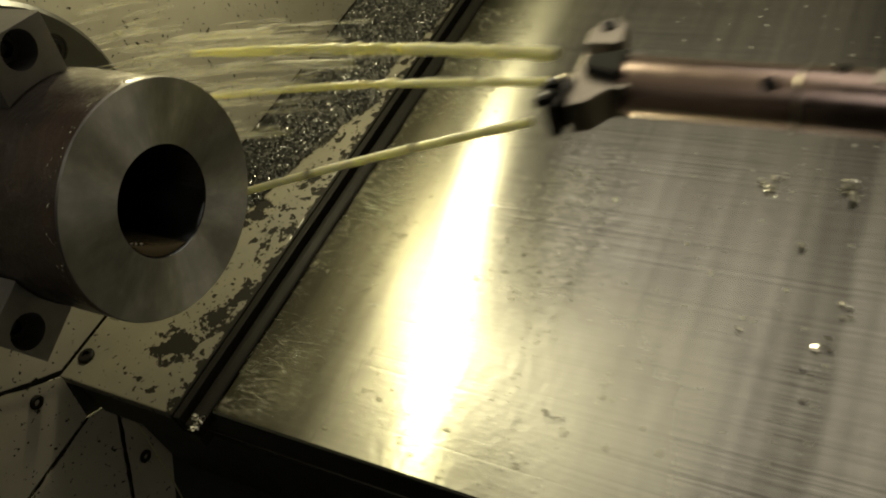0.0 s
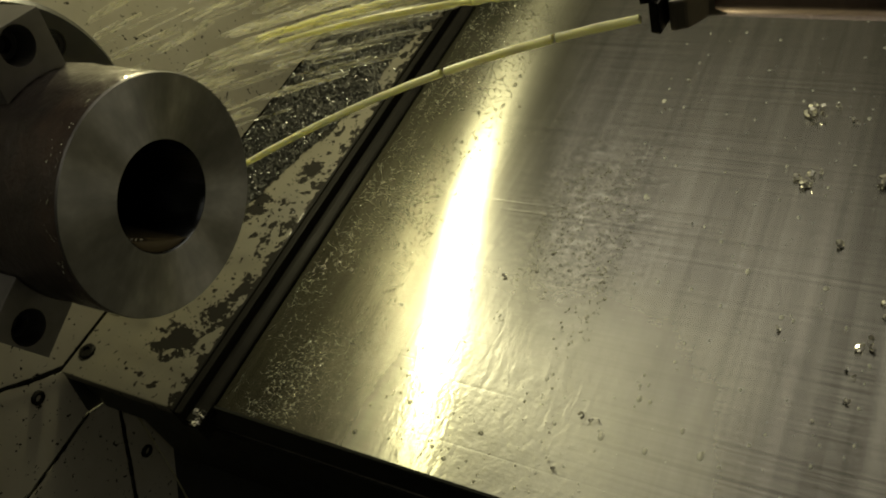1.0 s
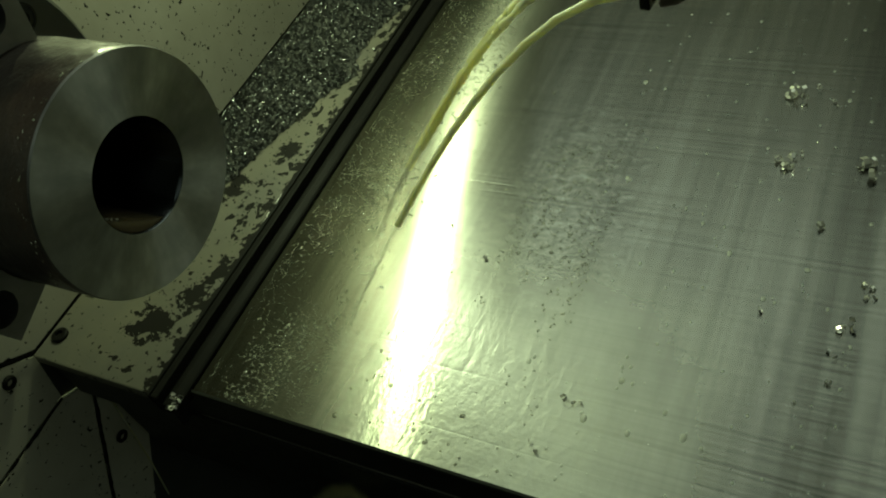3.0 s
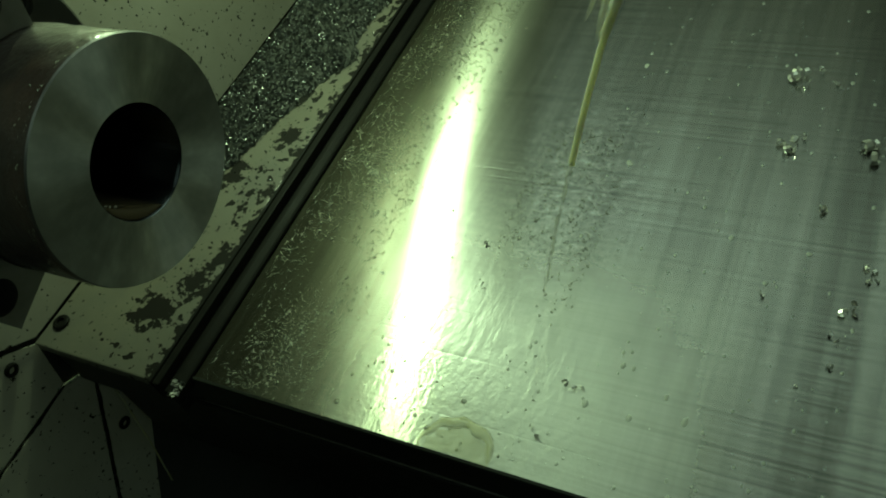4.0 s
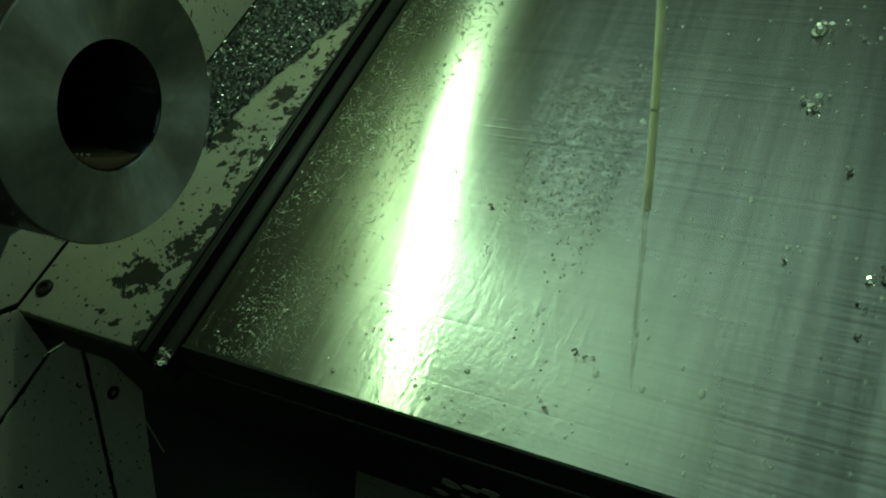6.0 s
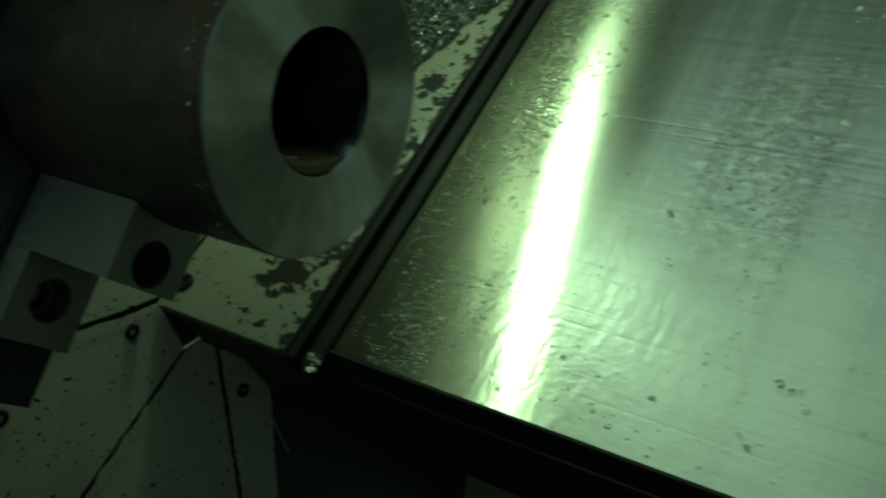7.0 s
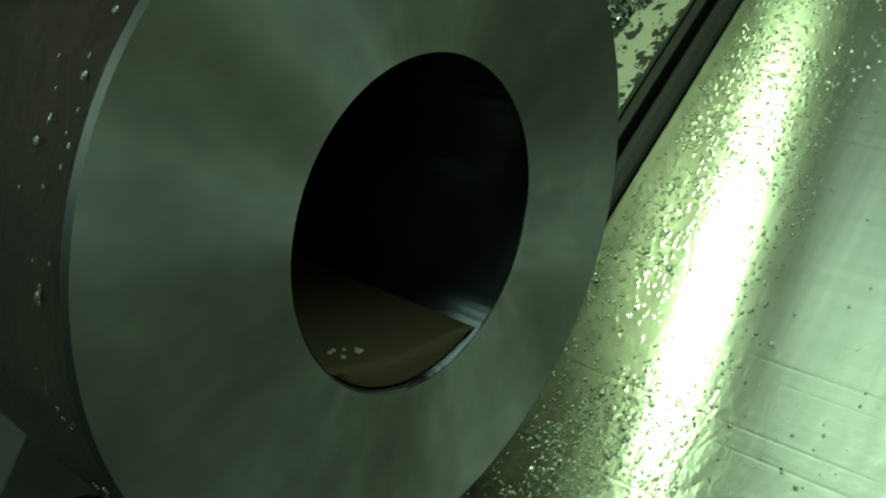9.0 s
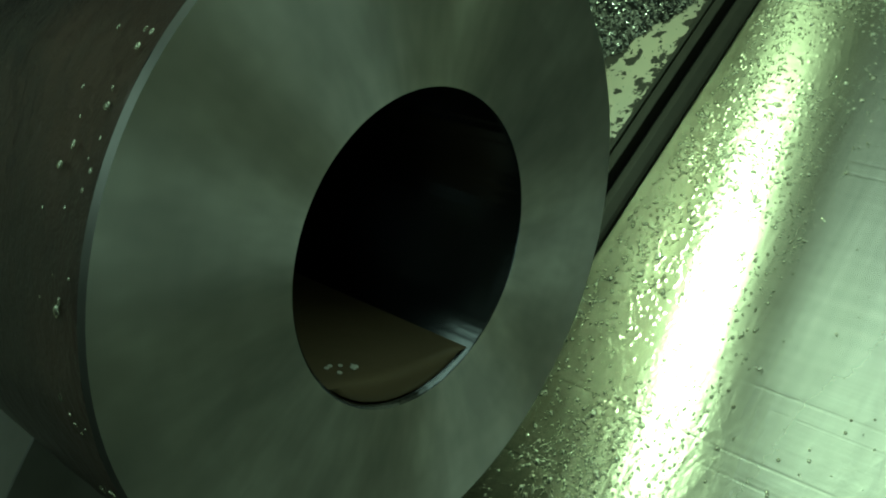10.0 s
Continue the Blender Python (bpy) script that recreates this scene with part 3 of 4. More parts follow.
def chuck():
    ob = thing("lathe_chuck", SPINDLE, "oily steel three-jaw lathe chuck body behind the work", "chuck")
    bm, rings = lathe([(-0.120, 0.05), (-0.120, 0.103), (-0.116, 0.1065), (0.026, 0.1065), (0.030, 0.103), (0.030, 0.036), (0.0, 0.034)], 96)
    part("body", bm, CHUCK_STEEL, ob, "ground steel chuck body")
    bm, _ = lathe([(-0.176, 0.075), (-0.122, 0.075), (-0.121, 0.05)], 64)
    part("spindle_nose", bm, DARK_STEEL, ob)
    for a in (124, 149, 244, 269, 4, 29):
        c = pose(0, 0, 0, a, 0, 0)
        bm, rings = lathe([(0.0302, 0.0100), (0.0310, 0.0096), (0.0310, 0.0082), (0.0304, 0.0080), (0.0304, 0.0066), (0.0318, 0.0062), (0.0318, 0.0040), (0.0306, 0.0037)], 24)
        bm.faces.new(rings[-1])
        bmesh.ops.transform(bm, matrix=c @ Matrix.Translation((0, 0.0845, 0)), verts=bm.verts[:])
        part("bolt", bm, BOLT_STEEL, ob, "black socket bolt in its counterbore")
    return ob


def chuck_jaw(angle):
    """One stepped top jaw on its base jaw; local y points outwards."""
    m = SPINDLE @ pose(0, 0, 0, angle, 0, 0)
    ob = thing("chuck_jaw", m, "stepped steel chuck jaw clamping the work, with bolt holes", "chuck jaw", "jaws of the chuck")
    half = 0.0215

    def holed(x0, x1, y0, y1, hole_y, hole_r, arc=False):
        """A block with a counterbored hole in its front."""
        bm = bmesh.new()
        sides = 32
        rim = [(hole_y + hole_r * math.cos(2 * math.pi * i / sides), hole_r * math.sin(2 * math.pi * i / sides)) for i in range(sides)]
        outer = []
        for cy, cz in rim:
            dy, dz = cy - hole_y, cz
            s = min((((y1 if dy > 0 else y0) - hole_y) / dy) if abs(dy) > 1e-9 else 1e9, (half / abs(dz)) if abs(dz) > 1e-9 else 1e9)
            outer.append([hole_y + dy * s, dz * s])
        # pull the nearest points into the corners
        for y in (y0, y1):
            for z in (-half, half):
                k = min(range(sides), key=lambda i: (outer[i][0] - y) ** 2 + (outer[i][1] - z) ** 2)
                outer[k] = [y, z]
        if arc:
            for o in outer:
                if abs(o[0] - y0) < 1e-6:
                    o[0] = math.sqrt((R_OUT + 0.0005) ** 2 - o[1] ** 2)
        b = 0.0004
        f_out = [bm.verts.new((x1 - b, y, z)) for y, z in outer]
        f_in = [bm.verts.new((x1, hole_y + (y - hole_y) * 0.985, z * 0.985)) for y, z in outer]
        f_hole = [bm.verts.new((x1, y, z)) for y, z in rim]
        f_deep = [bm.verts.new((x1 - 0.020, y, z)) for y, z in rim]
        b_out = [bm.verts.new((x0, y, z)) for y, z in outer]
        for i in range(sides):
            j = (i + 1) % sides
            for a, c in ((f_out, f_in), (f_in, f_hole), (f_hole, f_deep), (b_out, f_out)):
                bm.faces.new((a[i], a[j], c[j], c[i]))
        bm.faces.new(f_deep)
        bm.faces.new(b_out)
        return bm

    grip = part("gripping_block", holed(0.0325, 0.1015, 0.0655, 0.103, 0.0905, 0.0112, True), JAW_STEEL, ob, "ground steel gripping block")
    step = part("step_block", holed(0.0325, 0.048, 0.1033, 0.145, 0.1225, 0.0112), JAW_STEEL, ob, "lower step with a counterbore")
    part("base_jaw", box(0.0040, 0.0320, 0.073, 0.178, -0.0265, 0.0265, 0.0012), DARK_STEEL, ob, "dark serrated base jaw")
    for y, x, block in ((0.0905, 0.082, grip), (0.1225, 0.0285, step)):
        bm, rings = lathe([(x, 0.0088), (x + 0.006, 0.0088), (x + 0.0072, 0.0078), (x + 0.0072, 0.0050), (x + 0.002, 0.0046)], 24)
        bm.faces.new(rings[-1])
        bmesh.ops.translate(bm, verts=bm.verts[:], vec=(0, y, 0))
        part("bolt", bm, BOLT_STEEL, block, "black socket head bolt")
    return ob


# ---- the boring bar ----
BAR_REST = Vector((0.385, 0.2045, AXIS_Z))


def boring_bar():
    """Origin at the bar's axis by the cutting tip; the bar runs towards +x."""
    ob = thing("boring_bar", BED @ Matrix.Translation(BAR_REST), "bronzed steel boring bar with a wide cutting head", "boring bar")
    shank = part("shank", rod(0.032, 1.10, 0.0158, 48, 0.0015), BAR_STEEL, ob, "bronzed round steel shank", True)
    for x in (0.118,):
        bm, _ = lathe([(x, 0.0158), (x + 0.0005, 0.0162), (x + 0.0015, 0.0162), (x + 0.002, 0.0158)], 48)
        part("ring_mark", bm, HEAD_STEEL, shank)
    for x, y, z in ((0.135, 0.006, 0.0146), (0.106, -0.0075, 0.0138), (0.165, -0.0115, 0.0105), (0.205, -0.011, 0.0112)):
        bm = rod(-0.0012, 0.0012, 0.0036, 18, 0.0004)
        bmesh.ops.transform(bm, matrix=Matrix.Translation((x, y, z)) @ pose(0, 0, 0, -math.degrees(math.atan2(y, z)), 0, 0) @ pose(0, 0, 0, 0, 90, 0), verts=bm.verts[:])
        part("grub_screw", bm, BOLT_STEEL, shank, "small black grub screw")
    part("flat", box(0.150, 0.185, -0.004, 0.006, 0.0140, 0.0161, 0.0004), HEAD_STEEL, shank, "milled bright flat")
    # the flare from shank to head, and the two cassettes
    flare = [(0.040, -0.0140), (0.030, -0.0160), (0.022, -0.0270), (0.013, -0.0310), (0.009, -0.020), (0.008, 0.008), (0.010, 0.026), (0.018, 0.027), (0.030, 0.0150), (0.040, 0.0140)]
    part("flare", prism(flare, 0.020, Matrix.Translation((0, 0, -0.009)), 0.002), HEAD_STEEL, ob, "satin flared head")
    # a dark piece in place of the shadow between the two arms
    part("rib", prism([(0.034, -0.010), (0.014, -0.0055), (0.014, 0.0035), (0.034, 0.010)], 0.008, Matrix.Translation((0, 0, 0.0085)), 0.0016), DARK_STEEL, ob, "dark wedge painted as the shadow between the arms")
    ear = [(0.010, 0.010), (0.009, 0.022), (0.013, 0.031), (0.020, 0.034), (0.027, 0.029), (0.029, 0.012)]
    ear_part = part("ear", prism(ear, 0.014, Matrix.Translation((0, 0, 0.004)), 0.0016), HEAD_STEEL, ob, "upper cassette ear")
    bm = rod(-0.001, 0.0012, 0.0042, 20, 0.0004)
    bmesh.ops.transform(bm, matrix=Matrix.Translation((0.0185, 0.0255, 0.0182)) @ pose(0, 0, 0, 0, 90, 0), verts=bm.verts[:])
    part("screw", bm, BOLT_STEEL, ear_part, "small clamp screw")
    cassette = [(0.0035, -0.036), (0.0095, -0.037), (0.0125, -0.013), (0.0070, -0.011)]
    part("cassette", prism(cassette, 0.020, Matrix.Translation((0, 0, -0.006)), 0.001), CARBIDE, ob, "dark insert cassette")
    for y in (-0.034, -0.0225):
        insert = part("insert", prism([(0.0, y - 0.0045), (0.006, y - 0.003), (0.0075, y + 0.004), (0.0015, y + 0.005)], 0.005, Matrix.Translation((0, 0, 0.0142)), 0.0006),
             CARBIDE, ob, "black coated carbide insert")
        bm = rod(-0.0006, 0.0008, 0.0016, 14, 0.0003)
        bmesh.ops.transform(bm, matrix=Matrix.Translation((0.0040, y, 0.0196)) @ pose(0, 0, 0, 0, 90, 0), verts=bm.verts[:])
        part("screw", bm, SWARF, insert)
    part("nozzle", rod(-0.004, 0.014, 0.004, 20, 0.0006), HEAD_STEEL, ob, "small coolant nozzle", True)
    return ob


# ---- swarf ----
def curl(bm, rng, m, size, turns=None):
    """A curled ribbon of metal: a short bent strip with thickness."""
    turns = turns or rng.uniform(0.35, 0.9)
    n = max(3, int(turns * 7))
    r, w, pitch = size * 0.45, size * rng.uniform(0.25, 0.45), size * rng.uniform(0.1, 0.6)
    rows = []
    for i in range(n + 1):
        a = 2 * math.pi * turns * i / n
        rr = r * (1 - 0.25 * i / n)
        c = Vector((rr * math.cos(a), rr * math.sin(a), pitch * turns * i / n))
        rows.append([bm.verts.new(m @ (c + Vector((0, 0, h)))) for h in (-w / 2, w / 2)])
    for a, b in zip(rows, rows[1:]):
        bm.faces.new((a[0], b[0], b[1], a[1]))


HEAP_EDGE = ((0.17, -0.105), (0.25, -0.090), (0.33, -0.068), (0.38, -0.052), (0.41, -0.027), (0.435, -0.046), (0.50, -0.042), (0.55, -0.027), (0.9, -0.027))


def heap_edge(y):
    for (y0, x0), (y1, x1) in zip(HEAP_EDGE, HEAP_EDGE[1:]):
        if y <= y1:
            return x0 + (x1 - x0) * (y - y0) / (y1 - y0) + 0.006 * noise.noise(Vector((y * 60, 2, 0)))
    return -0.027


def heap_height(x, y):
    edge, wall = heap_edge(y), -0.172 + max(0.0, 0.31 - y) * 0.45
    room = min(edge - x, (x - wall) * 1.4 + 0.004, (y - 0.195) * 0.9)
    if room <= 0:
        return 0.0
    return min(0.011, room * 0.42) * (0.75 + 0.5 * noise.noise(Vector((x * 60, y * 60, 3))))


def swarf_heap():
    """Short chips heaped on the strip along the headstock wall, over a low oily mound."""
    rng = random.Random(11)
    bm = bmesh.new()
    nx, ny = 50, 180
    grid = [[bm.verts.new((-0.173 + 0.148 * i / nx, 0.18 + 0.66 * j / ny,
                           0.0147 + 0.7 * heap_height(-0.173 + 0.148 * i / nx, 0.18 + 0.66 * j / ny) + (0.0004 if heap_height(-0.173 + 0.148 * i / nx, 0.18 + 0.66 * j / ny) > 0.001 else -0.002)))
             for j in range(ny + 1)] for i in range(nx + 1)]
    for i in range(nx):
        for j in range(ny):
            bm.faces.new((grid[i][j], grid[i + 1][j], grid[i + 1][j + 1], grid[i][j + 1]))
    solid("swarf_dust", bm, CHIP_DUST, BED, "low mound of dark oily chip dust under the chips", "metal chips", kind="stuff", smooth=True)
    bm = bmesh.new()
    count = 0
    while count < 21000:
        y = 0.18 + 0.62 * rng.random() ** 1.3
        x = rng.uniform(-0.171, -0.026)
        h = heap_height(x, y)
        if h <= 0.0005 and rng.random() > 0.012:
            continue
        s = rng.uniform(0.0014, 0.0040)
        m = Matrix.Translation((x, y, 0.0150 + s * 0.40 + h * rng.uniform(0.6, 1.0))) @ Euler([rng.uniform(0, 6.28) for _ in range(3)]).to_matrix().to_4x4()
        curl(bm, rng, m, s)
        count += 1
    solid("swarf_heap", bm, SWARF_DARK, BED, "heap of small curled oily steel chips on the bed strip", "metal chips", kind="stuff")


def swarf_bits():
    """Clumps lying on the cover."""
    spots = [(0.4358, 0.4548, 6, 0.010), (0.452, 0.470, 3, 0.006), (0.4391, 0.3648, 6, 0.010), (0.449, 0.377, 3, 0.006), (0.5028, 0.3678, 4, 0.012),
             (0.4784, 0.3002, 3, 0.007), (0.5148, 0.2034, 4, 0.008), (0.508, 0.1775, 3, 0.006), (0.3192, 0.0404, 2, 0.006), (0.3300, 0.0860, 1, 0.006),
             (0.3387, 0.0875, 2, 0.005), (0.470, 0.4500, 2, 0.006), (0.4512, 0.2009, 1, 0.007), (0.5260, 0.2420, 2, 0.007), (0.1654, 0.2368, 1, 0.004),
             (0.2099, 0.206, 1, 0.004), (0.1274, 0.1494, 2, 0.003), (0.360, 0.300, 1, 0.004), (0.530, 0.450, 3, 0.008), (0.4876, 0.1309, 1, 0.004), (0.5097, 0.1536, 2, 0.005), (0.5297, 0.2317, 2, 0.006)]
    made = []
    for i, (x, y, n, s) in enumerate(spots):
        s *= 1.5
        rng = random.Random(100 + i)
        bm = bmesh.new()
        for _ in range(n):
            m = Matrix.Translation((rng.uniform(-s, s) * 0.5, rng.uniform(-s, s) * 0.6, s * 0.26)) @ Euler([rng.uniform(0, 6.28) for _ in range(3)]).to_matrix().to_4x4()
            curl(bm, rng, m, s * rng.uniform(0.45, 0.75), rng.uniform(0.5, 1.3))
        low = min(v.co.z for v in bm.verts)
        bmesh.ops.translate(bm, verts=bm.verts[:], vec=(0, 0, 0.0003 - low))
        ob = solid("swarf_chip", bm, SWARF, BED @ Matrix.Translation((x, y, 0)), "curled bright steel chip lying on the wet cover", "metal chip", "chips on the cover")
        made.append((ob, Vector((x, y, 0))))
    rng = random.Random(77)
    bm = bmesh.new()
    for _ in range(9):
        m = Matrix.Translation((rng.uniform(-0.006, 0.006), rng.uniform(-0.008, 0.006), rng.uniform(0.001, 0.006))) @ Euler([rng.uniform(0, 6.28) for _ in range(3)]).to_matrix().to_4x4()
        curl(bm, rng, m, 0.006, 0.9)
    solid("swarf_clump", bm, SWARF, BED @ Matrix.Translation((0.004, -0.0165, 0.0075)), "small clump of bright chips on the rail's end", "metal chip", "chips on the cover")
    return made


def cover_drops():
    """Beads of coolant on the cover, denser in the sprayed part."""
    rng = random.Random(21)
    verts, faces = [], []

    def dome(x, y, r, h, sx=1.0, sy=1.0):
        k = len(verts)
        sides = 9
        for ring, (rr, zz) in enumerate(((1.0, 0.0), (0.76, 0.60))):
            for i in range(sides):
                a = 2 * math.pi * (i + ring * 0.5) / sides
                verts.append((x + r * rr * sx * math.cos(a), y + r * rr * sy * math.sin(a), 0.0002 + h * zz))
        verts.append((x, y, 0.0002 + h))
        for i in range(sides):
            j = (i + 1) % sides
            faces.append((k + i, k + j, k + sides + i))
            faces.append((k + j, k + sides + j, k + sides + i))
            faces.append((k + sides + i, k + sides + j, k + 2 * sides))

    n = 0
    while n < 8500:
        x, y = rng.uniform(0.01, 0.31), rng.uniform(0.004, 0.62)
        d = noise.noise(Vector((x * 14, y * 9, 2))) + 0.5 * noise.noise(Vector((x * 40, y * 30, 4)))
        patch = 0.22 < x < 0.32 and 0.15 < y < 0.36
        if rng.random() < (0.30 if x < 0.03 else 0.0 if x < 0.085 else 0.45 if x < 0.12 else 0.50 if patch else 0.965):
            continue
        if d + rng.uniform(-0.35, 0.6) < 0.10:
            continue
        r = 0.0003 + 0.0009 * rng.random() ** 2
        if rng.random() < 0.012:
            r = rng.uniform(0.0014, 0.0024)
        dome(x, y, r, r * rng.uniform(0.45, 0.75), rng.uniform(0.9, 1.2), rng.uniform(0.9, 1.4))
        n += 1
    wet = (list(verts), list(faces))
    verts.clear()
    faces.clear()
    for _ in range(520):
        x = rng.uniform(0.28, 0.60)
        if rng.random() < 0.7:
            x = 0.29 + 0.019 * int((x - 0.28) * 50) + rng.gauss(0, 0.0022)
        y = rng.uniform(0.004, 0.70)
        r = 0.0004 + 0.0012 * rng.random() ** 1.7
        if rng.random() < 0.06:
            r = rng.uniform(0.0018, 0.0026)
        dome(x, y, r, r * 0.4, 1.0, rng.uniform(1, 1.7))
    made = []
    for name, (vs, fs), mat, label in (("coolant_drops", wet, DROP, "scattered beads of coolant on the steel cover"),
                                       ("coolant_specks", (verts, faces), WHITE_DROP, "small whitish dried coolant specks on the steel cover")):
        mesh = bpy.data.meshes.new(name)
        mesh.from_pydata(vs, [], fs)
        for f in mesh.polygons:
            f.use_smooth = True
        mesh.materials.append(mat)
        ob = new(name, mesh)
        ob.matrix_world = BED
        made.append(tagged(ob, label, "drops", kind="stuff"))
    return made


def rim_drops():
    """White drops clinging to the scale just behind the turned face."""
    rng = random.Random(9)
    bm = bmesh.new()
    for _ in range(95):
        a = rng.uniform(0.3, 3.6)
        x = FACE_X - 0.002 - abs(rng.gauss(0, 0.006))
        r = 0.0002 + 0.0006 * rng.random() ** 2
        m = pose(0, 0, 0, math.degrees(a), 0, 0) @ Matrix.Translation((x, R_OUT + 0.0004, 0)) @ Matrix.Diagonal((1, 0.55, rng.uniform(1, 1.8), 1))
        bmesh.ops.create_icosphere(bm, subdivisions=2, radius=r, matrix=m)
    solid("rim_drops", bm, DROP, SPINDLE, "coolant drops clinging to the dark work", "drops", kind="stuff", smooth=True)


# ---- coolant jets ----
GRAVITY = BED.to_3x3().inverted() @ Vector((0, 0, -9.81))


def jet_piece(radius, length, seed, at=None, tip=False, lumps=0.09):
    """A stretch of stream; at: its place along the jet in pieces, so that neighbours run into each other."""
    bm = bmesh.new()
    rings, sides, steps = [], 10, 8
    for k in range(steps + 1):
        u = k / steps
        w = u * 2.2 if at is None else at + (u - 0.5) * length / 0.0255
        r = radius * (1 + lumps * noise.noise(Vector((w * (1 + 4 * lumps), seed * 1.7, 0))))
        if at is not None:
            r *= (1 - 0.016 * w) * (1.0 if at % 2 else 0.985)
        if tip:
            r *= 1 - 0.8 * max(0.0, (u - 0.82) / 0.18)
        rings.append([bm.verts.new((length * (u - 0.5), r * math.cos(2 * math.pi * i / sides), r * math.sin(2 * math.pi * i / sides))) for i in range(sides)])
    for a, b in zip(rings, rings[1:]):
        for i in range(sides):
            bm.faces.new((a[i], a[(i + 1) % sides], b[(i + 1) % sides], b[i]))
    return bm


def along(v, s):
    return v * s + GRAVITY * (0.5 * s * s)


def at_distance(v, d):
    """Time after which a drop thrown with velocity v has gone d along its way."""
    s, gone, last = 0.0, 0.0, Vector((0, 0, 0))
    while gone < d and s < 2:
        s += 0.002
        p = along(v, s)
        gone += (p - last).length
        last = p
    return s


def bar_offset(t):
    """Where the bar stands against its rest, as it draws back."""
    rows = ((0.0, -0.029, -0.082), (0.1, -0.004, -0.059), (0.2, 0.0, -0.039), (0.3, 0.0, -0.011), (0.4, 0.0, 0.0), (10.0, 0.0, 0.0))
    for (t0, x0, y0), (t1, x1, y1) in zip(rows, rows[1:]):
        if t <= t1:
            u = (t - t0) / (t1 - t0)
            return Vector((x0 + (x1 - x0) * u, y0 + (y1 - y0) * u, 0))
    return Vector((0, 0, 0))


JET_TIMES = (0.0, 0.1, 0.2, 0.3, 0.4, 0.5, 0.75, 1.0, 1.25, 1.5, 1.75, 2.0, 2.2, 2.4, 2.6, 2.8, 3.0, 3.15, 3.3, 3.45, 3.6, 3.7, 3.8, 3.9, 4.0, 4.1, 4.2, 4.3, 4.5, 4.75, 5.0, 5.5, 6.0, 6.5, 6.9, 7.0, 7.1, 7.2, 7.3, 7.5, 10.0)


def speed(table, t):
    for (t0, v0), (t1, v1) in zip(table, table[1:]):
        if t <= t1:
            return Vector(v0).lerp(Vector(v1), (t - t0) / (t1 - t0))
    return Vector(table[-1][1])


JETS = [
    # nozzle against the bar's rest, radius, pieces, velocities by time, unbroken length by time, when it stops
    (Vector((0.000, -0.0305, 0.0)), 0.0028, 13,
     [(0, (-5.17, -0.98, -1.09)), (0.5, (-2.90, -0.36, -0.49)), (1.0, (-2.78, -0.40, -0.467)), (1.5, (-2.07, -0.24, -0.348)), (2.0, (-1.715, -0.17, -0.38)), (2.2, (-1.40, 0.04, -0.24)),
      (3.3, (-0.68, 0.21, -0.141)), (3.6, (-0.542, 0.163, -0.138)), (3.8, (-0.449, 0.189, -0.108)), (4.0, (-0.224, 0.193, -0.139)), (4.5, (-0.18, 0.50, 0.05)), (5.0, (-0.03, -0.10, -0.35)),
      (6.5, (0.295, -0.815, -0.172)), (10, (0.295, -0.815, -0.172))],
     [(0, 0.33), (2.0, 0.33), (2.2, 0.29), (3.3, 0.21), (3.6, 0.135), (4.0, 0.12), (4.5, 0.14), (5.0, 0.135), (6.5, 0.155), (10, 0.155)], 6.9),
    (Vector((-0.012, 0.0220, 0.0)), 0.0040, 10,
     [(0, (-5.06, 0.06, -0.06)), (0.5, (-5.0, -0.30, -0.5)), (1.2, (-3.2, 0.1, -0.3)), (2.0, (-1.745, 0.216, -0.337)), (2.2, (-1.522, 0.416, -0.28)), (3.3, (-0.6, 0.073, -0.034)),
      (3.6, (-0.484, 0.054, -0.166)), (3.8, (-0.22, 0.211, 0.014)), (4.2, (-0.1, 0.05, 0.0)), (10, (0.0, 0.0, 0.0))],
     [(0, 0.255), (1.2, 0.29), (2.0, 0.36), (2.2, 0.36), (3.3, 0.15), (3.6, 0.10), (3.8, 0.12), (3.9, 0.10), (4.02, 0.02), (10, 0.013)], 10.0),
    (Vector((-0.008, -0.0020, 0.0)), 0.0026, 9,
     [(0, (-4.6, -0.2, -0.15)), (0.5, (-4.4, -0.2, -0.2)), (1.2, (-3.0, 0.1, -0.2)), (2.0, (-1.85, 0.25, -0.25)), (2.2, (-1.62, 0.40, -0.22)), (3.3, (-0.55, 0.20, 0.02)),
      (3.6, (-0.46, 0.15, 0.02)), (4.2, (-0.15, 0.05, 0.0)), (10, (0.0, 0.0, 0.0))],
     [(0, 0.23), (1.2, 0.25), (2.0, 0.33), (2.2, 0.32), (3.3, 0.12), (3.6, 0.08), (3.8, 0.02), (10, 0.013)], 10.0),
]


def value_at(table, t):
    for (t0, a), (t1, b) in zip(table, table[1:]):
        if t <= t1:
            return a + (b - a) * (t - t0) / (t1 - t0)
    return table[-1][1]


